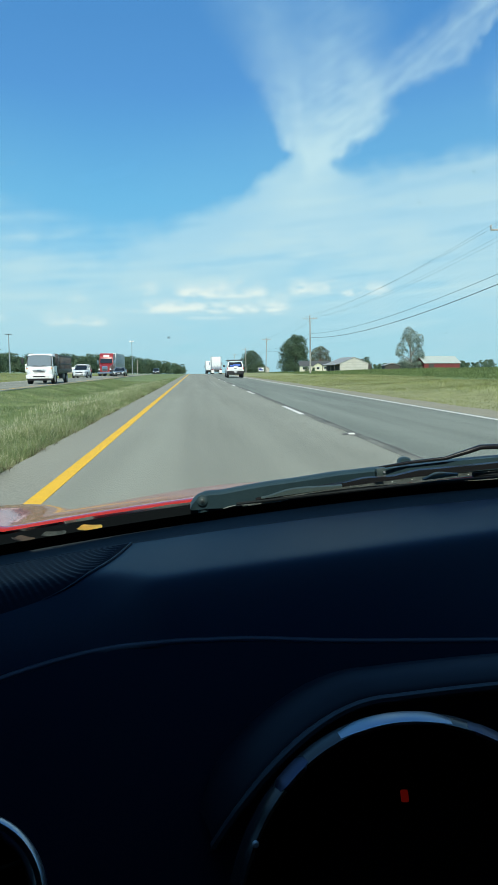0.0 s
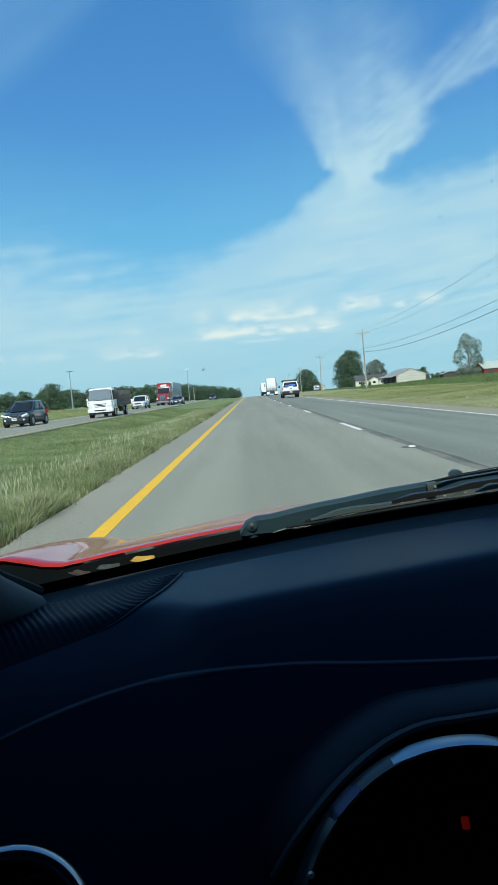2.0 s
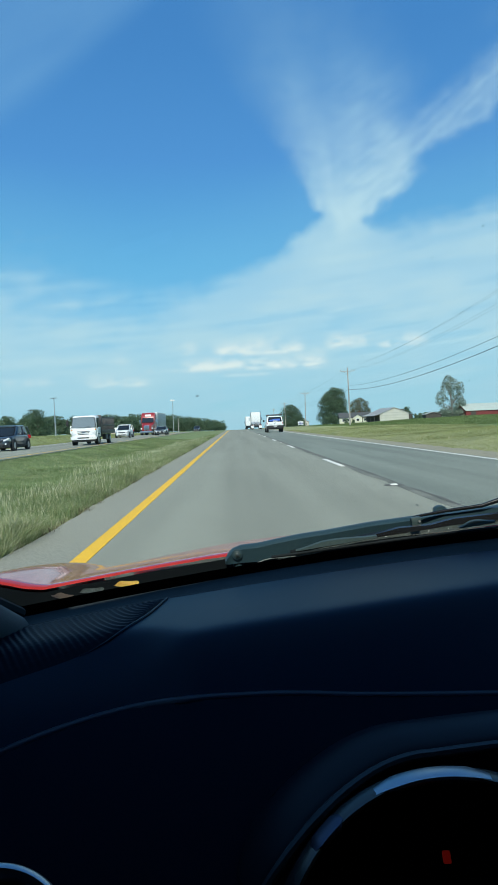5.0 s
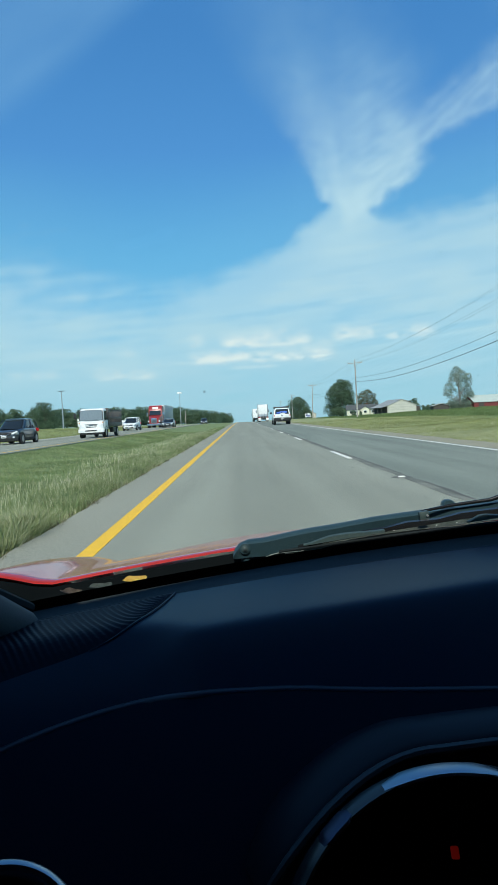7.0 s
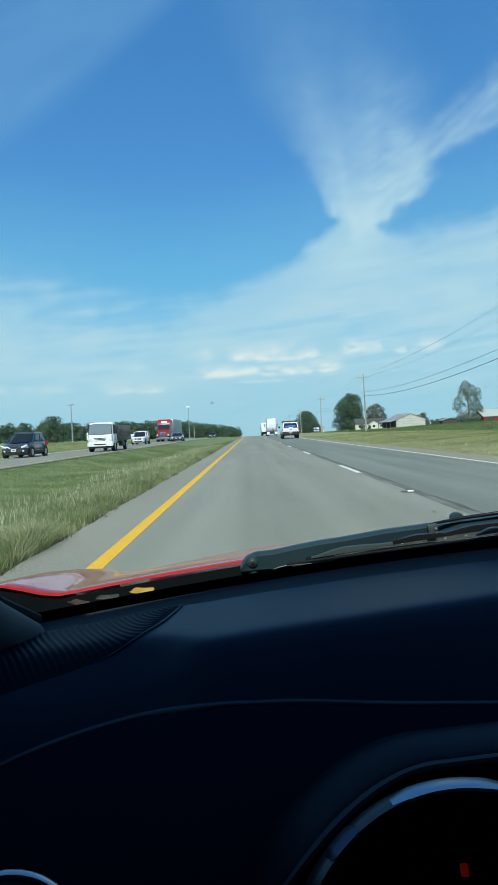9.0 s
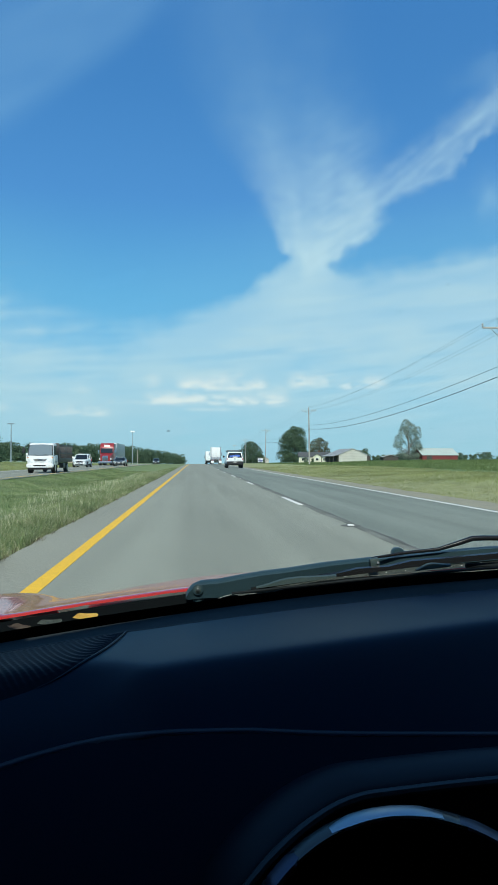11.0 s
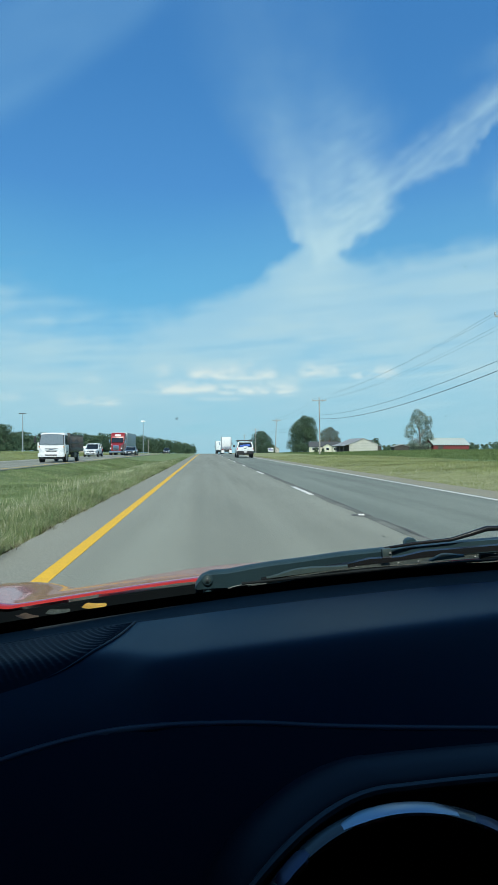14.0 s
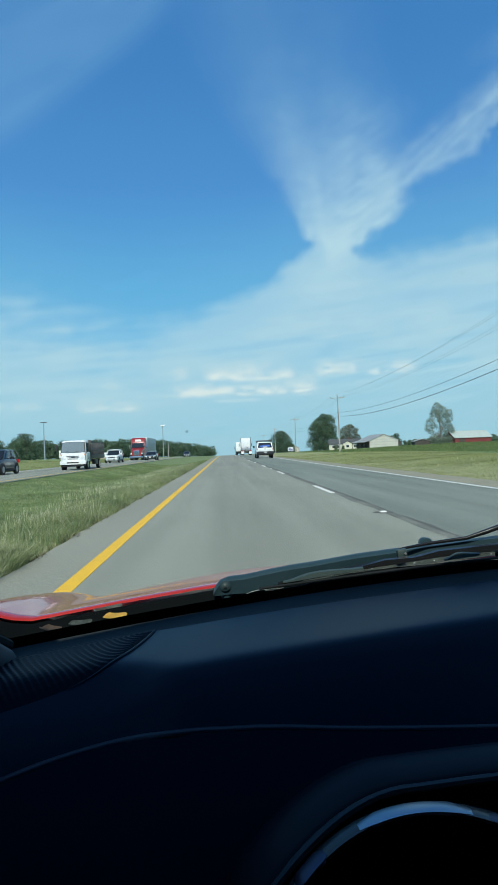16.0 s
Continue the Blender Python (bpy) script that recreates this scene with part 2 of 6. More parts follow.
COWL = mat("weathered cowl plastic", (0.0035, 0.006, 0.0068), 0.55, second=(0.006, 0.0095, 0.0105), scale=9, amount=0.6, fine=0.3, fine_scale=200, bump=0.3, bump_scale=300, spec=0.18)
GAP_DARK = mat("dark of the gap under the bonnet", (0.0016, 0.003, 0.0038), 0.55, second=(0.003, 0.0052, 0.0062), scale=8, spec=0.08)
DUSTY_COWL = mat("dusty grey-green cowl ledge", (0.075, 0.092, 0.083), 0.8, second=(0.14, 0.155, 0.14), scale=25, amount=0.8, fine=0.35, fine_scale=250, bump=0.3, bump_scale=300, spec=0.25)
GLOSS_BLACK = mat("gloss black steel", (0.012, 0.013, 0.014), 0.25)
WIPER_BOLT = mat("dull steel", (0.05, 0.066, 0.07), 0.4, 0.3)
LEVER = mat("greenish grey steel", (0.034, 0.054, 0.054), 0.45, second=(0.045, 0.068, 0.066), scale=20, fine=0.15, fine_scale=200, spec=0.5)
WIPER = mat("wiper grey plastic", (0.018, 0.04, 0.05), 0.45, second=(0.025, 0.05, 0.06), scale=14, fine=0.1, fine_scale=200, spec=0.35)
RUBBER = mat("rubber", (0.008, 0.012, 0.014), 0.85, second=(0.012, 0.017, 0.019), scale=12, spec=0.2)
CHROME = mat("satin chrome", (0.3, 0.34, 0.4), 0.28, 1.0)
CREASE_SHEEN = mat("dash crease with highlight colour", (0.01, 0.02, 0.042), 0.35, spec=0.5)
STRIP = mat("matt defroster strip", (0.022, 0.029, 0.032), 0.75, fine=0.2, fine_scale=300, spec=0.14)
HEADLINER = mat("headliner cloth", (0.05, 0.05, 0.055), 0.95, fine=0.2, fine_scale=400)
PILLAR = mat("pillar trim", (0.03, 0.04, 0.045), 0.7, second=(0.04, 0.05, 0.055), scale=8, fine=0.15, fine_scale=400)
DRY_LEAF = mat("fallen yellow leaf", (0.75, 0.5, 0.09), 0.6, second=(0.55, 0.33, 0.06), scale=60)
BROWN_LEAF = mat("fallen brown leaf", (0.12, 0.085, 0.06), 0.8, second=(0.06, 0.045, 0.035), scale=60)
WHITE_PAINT = mat("white vehicle paint", (0.8, 0.8, 0.79), 0.35, second=(0.72, 0.72, 0.7), scale=2, coat=0.5)
DARK_PAINT = mat("slate vehicle paint", (0.035, 0.045, 0.06), 0.3, 0.3, second=(0.045, 0.055, 0.07), scale=2, coat=0.8)
GREY_PAINT = mat("grey vehicle paint", (0.16, 0.19, 0.21), 0.3, 0.4, second=(0.13, 0.16, 0.18), scale=2, coat=0.8)
SILVER = mat("silver trailer skin", (0.4, 0.43, 0.44), 0.4, 0.4, second=(0.33, 0.36, 0.37), scale=1.5)
TRUCK_RED = mat("red truck paint", (0.3, 0.02, 0.022), 0.35, second=(0.24, 0.018, 0.018), scale=2, coat=0.5)
BLUE_CLOTH = mat("blue tarp", (0.05, 0.13, 0.5), 0.6, second=(0.03, 0.08, 0.35), scale=4)
TINT = mat("tinted vehicle glass", (0.015, 0.02, 0.024), 0.06, spec=0.8)
# The pale base colour carries the sky's reflection in the truck's windscreen.
SKY_GLASS = mat("glass with sky reflection colour", (0.17, 0.2, 0.21), 0.05, spec=1.0)
TYRE = mat("tyre rubber", (0.025, 0.025, 0.025), 0.85, second=(0.045, 0.043, 0.04), scale=9)
RIM = mat("alloy rim", (0.5, 0.5, 0.5), 0.35, 0.8, second=(0.35, 0.35, 0.35), scale=9)
TAIL = mat("red lamp lens", (0.5, 0.02, 0.02), 0.2, spec=0.7)
LENS = mat("clear lamp lens", (0.7, 0.72, 0.74), 0.12, spec=0.8)
AMBER = mat("amber lamp lens", (0.8, 0.3, 0.03), 0.2)
PLATE = mat("plate white", (0.7, 0.7, 0.68), 0.5)
CREAM = mat("cream siding", (0.7, 0.67, 0.52), 0.8, second=(0.62, 0.59, 0.45), scale=1.5, bump=0.2, bump_scale=8)
PALE_BOARD = mat("greyed siding", (0.5, 0.485, 0.43), 0.8, second=(0.42, 0.41, 0.36), scale=0.8, bump=0.2, bump_scale=8)
WHITE_WALL = mat("white siding", (0.58, 0.565, 0.5), 0.8, second=(0.48, 0.46, 0.4), scale=0.8, bump=0.2, bump_scale=8)
GREY_ROOF = mat("grey shingles", (0.06, 0.066, 0.068), 0.9, second=(0.085, 0.09, 0.09), scale=1.2, fine=0.3, fine_scale=14, bump=0.4, bump_scale=10)
TIN_ROOF = mat("weathered tin", (0.42, 0.42, 0.4), 0.55, 0.3, second=(0.33, 0.31, 0.28), scale=0.7, fine=0.15, fine_scale=8)
PALE_TIN = mat("pale green tin", (0.5, 0.56, 0.5), 0.55, 0.2, second=(0.42, 0.46, 0.41), scale=0.7, fine=0.15, fine_scale=8)
BARN_RED = mat("barn red boards", (0.2, 0.038, 0.036), 0.85, second=(0.14, 0.03, 0.028), scale=1.0, bump=0.3, bump_scale=8)
DARK_WOOD = mat("dark boards", (0.05, 0.042, 0.037), 0.9, second=(0.08, 0.07, 0.06), scale=1.5)
BRICK_RED = mat("chimney brick", (0.28, 0.1, 0.07), 0.9, second=(0.2, 0.08, 0.06), scale=6)
SIGN_WHITE = mat("sign white", (0.78, 0.78, 0.76), 0.6, second=(0.7, 0.7, 0.67), scale=3)
SIGN_BLUE = mat("sign blue", (0.04, 0.06, 0.3), 0.6)
SIGN_TAN = mat("sign stone", (0.45, 0.37, 0.27), 0.85, second=(0.33, 0.27, 0.2), scale=4, bump=0.4)


def glow(name, color, strength):
    m = mat(name, color, 0.5)
    b = m.node_tree.nodes["Principled BSDF"]
    b.inputs["Emission Color"].default_value, b.inputs["Emission Strength"].default_value = (*color, 1), strength
    return m


RED_GLOW = glow("lit red warning lamp", (0.45, 0.013, 0.005), 0.075)


def pane_mat():
    """Windscreen glass as thin as it is: almost clear, with a weak mirror."""
    m = bpy.data.materials.new("windscreen glass")
    m.use_nodes = True
    n, l = m.node_tree.nodes, m.node_tree.links
    n.remove(n["Principled BSDF"])
    clear, shine, mx = n.new("ShaderNodeBsdfTransparent"), n.new("ShaderNodeBsdfGlossy"), n.new("ShaderNodeMixShader")
    clear.inputs[0].default_value = (0.93, 0.965, 0.96, 1)
    shine.inputs["Roughness"].default_value = 0.02
    mx.inputs[0].default_value = 0.03
    l.new(clear.outputs[0], mx.inputs[1])
    l.new(shine.outputs[0], mx.inputs[2])
    l.new(mx.outputs[0], n["Material Output"].inputs["Surface"])
    return m


PANE = pane_mat()
SMUDGE = pane_mat()
SMUDGE.name = "dried bug smear"
SMUDGE.node_tree.nodes["Transparent BSDF"].inputs[0].default_value = (0.85, 0.85, 0.85, 1)
DIM_PANE = pane_mat()
DIM_PANE.name = "smoked side glass"
DIM_PANE.node_tree.nodes["Transparent BSDF"].inputs[0].default_value = (0.14, 0.16, 0.17, 1)


# ---- mesh helpers ----
def smooth(a, b, v):
    u = np.clip((v - a) / (b - a), 0.0, 1.0)
    return u * u * (3 - 2 * u)


def join(bm, other):
    me = bpy.data.meshes.new("tmp")
    other.to_mesh(me)
    other.free()
    bm.from_mesh(me)
    bpy.data.meshes.remove(me)
    return bm


def box(bm, c, s, bevel=0.0, turn=None, top=None):
    """A box of centre c and size s; top: factors by which its upper face is narrowed in x and y."""
    t = bmesh.new()
    bmesh.ops.create_cube(t, size=1.0)
    for v in t.verts:
        k = top if top and v.co.z > 0 else (1, 1)
        v.co = Vector((v.co.x * s[0] * k[0], v.co.y * s[1] * k[1], v.co.z * s[2]))
    if bevel:
        bmesh.ops.bevel(t, geom=t.edges[:], offset=bevel, segments=2, profile=0.6, affect="EDGES", clamp_overlap=True)
    m = Matrix.Translation(c) @ (turn.to_4x4() if turn else Matrix())
    bmesh.ops.transform(t, matrix=m, verts=t.verts[:])
    return join(bm, t)


def loft(bm, rings, cap=True, closed=True):
    vs = [[bm.verts.new(p) for p in r] for r in rings]
    for a, b in zip(vs, vs[1:]):
        k = len(a)
        for i in range(k if closed else k - 1):
            j = (i + 1) % k
            bm.faces.new((a[i], a[j], b[j], b[i]))
    if cap:
        bm.faces.new(vs[0][::-1])
        bm.faces.new(vs[-1])
    return bm


def tube(bm, pts, radii, seg=8, cap=True):
    """A round rod through pts; radii: one number or one a point."""
    pts = [Vector(p) for p in pts]
    radii = [radii] * len(pts) if isinstance(radii, (int, float)) else radii
    rings = []
    for i, p in enumerate(pts):
        d = (pts[min(i + 1, len(pts) - 1)] - pts[max(i - 1, 0)]).normalized()
        ref = Vector((0, 0, 1)) if abs(d.z) < 0.9 else Vector((1, 0, 0))
        a = d.cross(ref).normalized()
        b = a.cross(d)
        rings.append([p + radii[i] * (math.cos(q) * a + math.sin(q) * b) for q in [2 * math.pi * j / seg for j in range(seg)]])
    return loft(bm, rings, cap)


def torus(bm, c, axis, R, r, seg=64, sub=10, start=0.0, end=2 * math.pi, squash=1.0):
    """A ring about axis, r thick; squash: its depth against its width."""
    axis = Vector(axis).normalized()
    a = axis.cross(Vector((0, 0, 1))).normalized()
    b = a.cross(axis).normalized()
    rings = []
    for i in range(seg + 1):
        q = start + (end - start) * i / seg
        o = math.cos(q) * a + math.sin(q) * b
        rings.append([Vector(c) + o * (R + r * math.cos(w)) + axis * r * squash * math.sin(w) for w in [2 * math.pi * j / sub for j in range(sub)]])
    return loft(bm, rings, cap=False)


def surface(bm, fn, us, vs, thick=0.0):
    """A sheet fn(u, v) over the grid us x vs, with a thickness downward along fn's third axis if given."""
    g = [[bm.verts.new(fn(u, v)) for v in vs] for u in us]
    faces = []
    for i in range(len(us) - 1):
        for j in range(len(vs) - 1):
            faces.append(bm.faces.new((g[i][j], g[i + 1][j], g[i + 1][j + 1], g[i][j + 1])))
    if thick:
        bmesh.ops.solidify(bm, geom=faces, thickness=thick)
    return bm


def span(a, b, n):
    return [a + (b - a) * i / (n - 1) for i in range(n)]


def shade_smooth(me, angle=40):
    for p in me.polygons:
        p.use_smooth = True
    me.set_sharp_from_angle(angle=radians(angle))


def solid(name, bm, material, angle=40):
    me = bpy.data.meshes.new(name)
    bmesh.ops.recalc_face_normals(bm, faces=bm.faces[:])
    bm.to_mesh(me)
    bm.free()
    me.materials.append(material)
    shade_smooth(me, angle)
    return new(name, me)


def part(name, bm, material, parent, label=""):
    ob = solid(name, bm, material)
    ob.parent = parent
    return tagged(ob, label) if label else ob


def thing(name, label, category, group=""):
    ob = new(name)
    ob.empty_display_size = 0.2
    return tagged(ob, label, category, group)


def cards(name, verts, faces, material):
    """A mesh of many loose pieces from arrays of vertices and faces."""
    me = bpy.data.meshes.new(name)
    me.from_pydata(verts, [], faces)
    me.materials.append(material)
    return me


rng = np.random.default_rng(7)


# ---- the lie of the land ----
def profile(y):
    """The road runs level and then drops away past a soft crest."""
    y = np.asarray(y, float)
    near = -np.clip(y - 90, 0, 110) ** 2 / 30000
    return near - np.clip(y - 200, 0, None) * 0.00733


def land(x, y):
    """Height of the grass: a shallow median, a low bank beyond the shoulder, fields that rise gently."""
    x, y = np.asarray(x, float), np.asarray(y, float)
    z = profile(y) - 0.03
    z = z - 0.38 * smooth(-2.2, -5.0, x) * smooth(-9.6, -7.0, x)
    z = z + 0.12 * smooth(7.6, 13.5, x) + 0.38 * smooth(24, 50, x) + 0.012 * np.clip(x - 35, 0, 160)
    z = z + 0.6 * smooth(-18.5, -26, x) * smooth(150, 60, y) + 0.02 * np.clip(-x - 22, 0, 160)
    z = z + (0.2 + 0.1 * np.sin(y * 0.13)) * smooth(7.8, 12.5 + 1.2 * np.sin(y * 0.21), x) * smooth(22, 16.5, x) * smooth(110, 30, y)
    wob = 0.10 * np.sin(x * 0.31 + 1.3) * np.sin(y * 0.17) + 0.06 * np.sin(x * 0.9 + y * 0.53)
    off = smooth(7.2, 10, x) + smooth(-17.8, -21, x) + smooth(-2.4, -3.6, x) * smooth(-9.4, -8, x)
    z = z + wob * np.clip(off, 0, 1)
    under = smooth(-2.2, -1.9, x) * smooth(7.1, 6.7, x) + smooth(-17.6, -17.2, x) * smooth(-9.6, -10.0, x)
    return z - 0.15 * np.clip(under, 0, 1)


def land_at(x, y):
    return float(land(x, y))


def build_ground():
    xs = np.concatenate([np.linspace(-3500, -260, 14), np.linspace(-220, -26, 40), np.linspace(-24, 24, 140), np.linspace(28, 220, 40), np.linspace(260, 3500, 14)])
    ys = np.concatenate([np.linspace(-3000, -120, 12), np.linspace(-100, -5, 40), np.linspace(-4, 60, 120), np.linspace(62, 260, 80), np.linspace(270, 900, 50), np.linspace(950, 4500, 20)])
    X, Y = np.meshgrid(xs, ys, indexing="ij")
    V = np.stack([X, Y, land(X, Y)], -1).reshape(-1, 3)
    ny = len(ys)
    i, j = np.meshgrid(np.arange(len(xs) - 1), np.arange(ny - 1), indexing="ij")
    a = (i * ny + j).ravel()
    F = np.stack([a, a + ny, a + ny + 1, a + 1], -1)
    me = cards("ground", V.tolist(), F.tolist(), SOIL)
    shade_smooth(me, 60)
    tagged(new("ground", me), "rough green and straw-coloured grassland with shallow median", "ground", kind="structure")


def strip(name, x0, x1, y0, y1, top, material, label, category, rough_left=0.0, rough_right=0.0, kind="structure", parent=None):
    """A paved or painted band along the road, with a thickness and, where given, ragged edges."""
    ys = np.concatenate([np.arange(y0, min(y1, 60), 0.5), np.arange(max(y0, 60), y1, 6.0), [y1]]) if y1 - y0 > 20 else np.linspace(y0, y1, 6)
    bm = bmesh.new()
    rings = []
    for y in ys:
        z = float(profile(y)) + top
        a = x0 + rough_left * (noise.noise((y * 0.7, x0, 0)) + 0.6 * noise.noise((y * 3.1, x0, 2)))
        b = x1 + rough_right * (noise.noise((y * 0.7, x1, 5)) + 0.6 * noise.noise((y * 3.1, x1, 7)))
        rings.append([(a, y, z), (b, y, z), (b, y, z - 0.2 if top < 0.003 else z - 0.003), (a, y, z - 0.2 if top < 0.003 else z - 0.003)])
    loft(bm, rings)
    if parent:
        return part(name, bm, material, parent)
    return tagged(solid(name, bm, material), label, category, kind=kind)


build_ground()
FAR = 420.0
strip("road_left_lane", -1.98, 2.5, -40, FAR, 0.0, ASPHALT, "pale worn asphalt lane with coarse gravelly texture", "road", rough_left=0.09)
strip("road_right_lane", 2.5, 5.95, -40, FAR, -0.001, ASPHALT_DARK, "darker smoother asphalt lane beside the worn one", "road")
strip("road_shoulder", 5.95, 6.9, -40, FAR, -0.002, SHOULDER, "narrow pale shoulder crumbling into the grass", "road", rough_right=0.18)
strip("road_opposite", -17.2, -9.9, -40, FAR, 0.0, ASPHALT, "pale asphalt carriageway for oncoming traffic", "road", rough_left=0.1, rough_right=0.1)
strip("median_shoulder", -1.98, -1.338, -40, FAR, 0.002, SHOULDER_PALE, "smooth pale strip between the yellow line and the grass", "road", rough_left=0.09)
strip("median_line", -1.34, -1.2, -40, FAR, 0.004, YELLOW_LINE, "solid yellow line along the median edge", "road marking")
strip("edge_line", 5.74, 5.86, -40, FAR, 0.004, WHITE_LINE, "solid white line along the shoulder", "road marking")
strip("opposite_edge_line", -16.5, -16.38, -40, FAR, 0.004, WHITE_LINE, "solid white line on the far carriageway", "road marking")
strip("opposite_median_line", -10.5, -10.38, -40, FAR, 0.004, YELLOW_LINE, "solid yellow line on the far carriageway", "road marking")
strip("lane_joint", 2.38, 2.5, -40, 200, 0.003, JOINT, "grimy strip along the joint between the lanes", "road joint", rough_left=0.06)
strip("lane_seam", 2.5, 2.56, -40, 260, 0.003, TAR, "dark tarred joint between the two lanes", "road joint", rough_left=0.03, rough_right=0.06)


def dashes():
    first = None
    for k in range(-2, 17):
        y = 2.3 + 12.0 * k
        if first is None:
            bm = bmesh.new()
            box(bm, (0, 1.52, 0), (0.11, 3.05, 0.006), 0.002)
            first = tagged(solid("lane_dash", bm, WHITE_LINE), "short white painted dash between the lanes, slightly worn", "road marking", "lane dashes", "structure")
            ob = first
        else:
            ob = copy_thing(first, Matrix())
        ob.matrix_world = pose(2.36, y, float(profile(y + 1.5)) + 0.004, math.degrees(math.atan2(float(profile(y + 3) - profile(y)), 3.0)), 0, 0)


dashes()


def road_pits():
    """Small dark pits and tar spots in the asphalt, thickest along the joint."""
    V, F, k = [], [], 0
    for i in range(420):
        if i % 14 == 0:
            hx, hy = rng.uniform(-0.9, 5.4), 4 + 40 * rng.random() ** 1.6
        y = 4 + 46 * rng.random() ** 1.6 if i % 2 else hy + rng.normal() * 0.5
        x = (2.7 + rng.normal() * 0.3) if i % 6 == 1 else rng.uniform(-1.1, 5.6) if i % 2 else hx + rng.normal() * 0.14
        r = rng.uniform(0.005, 0.016) * (2.2 if i % 29 == 0 else 1.0)
        n = 9
        ring = [(x + r * 1.3 * math.cos(q) * rng.uniform(0.3, 1.4), y + r * 1.8 * math.sin(q) * rng.uniform(0.3, 1.4)) for q in span(0, 2 * math.pi * (n - 1) / n, n)]
        V += [(a, b, float(profile(b)) + 0.0045) for a, b in ring]
        F.append(list(range(k, k + n)))
        k += n
    tagged(new("road_pits", cards("road_pits", V, F, TAR)), "small dark pits and tar spots in the asphalt", "road", kind="stuff")


road_pits()


def cracks():
    """Thin wandering cracks along the worn lane."""
    V, F = [], []
    for x0, y0, y1, w, seed in ((0.42, 21.0, 32.0, 0.0045, 2), (1.5, 24.0, 40.0, 0.005, 4)):
        ys = np.arange(y0, y1, 0.12)
        k = len(V)
        for y in ys:
            x = x0 + 0.1 * noise.noise((y * 0.35, seed, 0)) + 0.05 * noise.noise((y * 2.3, seed, 5))
            h = w * max(0.15, 0.7 + 1.1 * noise.noise((y * 1.9, seed, 9)))
            z = float(profile(y)) + 0.0042
            V += [(x - h, y, z), (x + h, y, z)]
        F += [(k + 2 * i, k + 2 * i + 1, k + 2 * i + 3, k + 2 * i + 2) for i in range(len(ys) - 1)]
    tagged(new("road_cracks", cards("road_cracks", V, F, TAR)), "thin dark wandering cracks in the worn lane", "road", kind="stuff")


cracks()


def lane_markers():
    """Low reflective studs on dark patches, half way between the dashes."""
    first = None
    for k in range(-1, 8):
        y = 9.8 + 24.0 * k
        if first is None:
            first = thing("road_stud", "low white reflective stud on a dark patch", "road marking", "road studs")
            bm = bmesh.new()
            loft(bm, [[(0.16 * c * math.cos(q), 0.17 * c * math.sin(q), z) for q in span(0, 2 * math.pi * 11 / 12, 12)] for c, z in ((1.0, 0.001), (0.96, 0.004))])
            part("patch", bm, TAR, first)
            bm = bmesh.new()
            box(bm, (0, 0, 0.012), (0.1, 0.1, 0.018), 0.004, None, (0.8, 0.5))
            part("stud", bm, WHITE_LINE, first)
            ob = first
        else:
            ob = copy_thing(first, Matrix())
        ob.matrix_world = pose(2.38, y, float(profile(y)) + 0.002)


lane_markers()


# ---- clouds: a far curved sheet whose thickness of cloud varies ----
def lattice(x, y, seed):
    """Smooth value noise between 0 and 1 on arrays."""
    t = np.random.default_rng(seed).random((256, 256))
    xi, yi = np.floor(x).astype(int), np.floor(y).astype(int)
    u, v = x - xi, y - yi
    u, v = u * u * (3 - 2 * u), v * v * (3 - 2 * v)
    g = lambda a, b: t[a % 256, b % 256]
    return (g(xi, yi) * (1 - u) + g(xi + 1, yi) * u) * (1 - v) + (g(xi, yi + 1) * (1 - u) + g(xi + 1, yi + 1) * u) * v


def fbm(x, y, seed, octaves=5):
    return sum(lattice(x * 2 ** o + 17 * o, y * 2 ** o + 31 * o, seed + o) * 0.5 ** (o + 1) for o in range(octaves)) / (1 - 0.5 ** octaves)


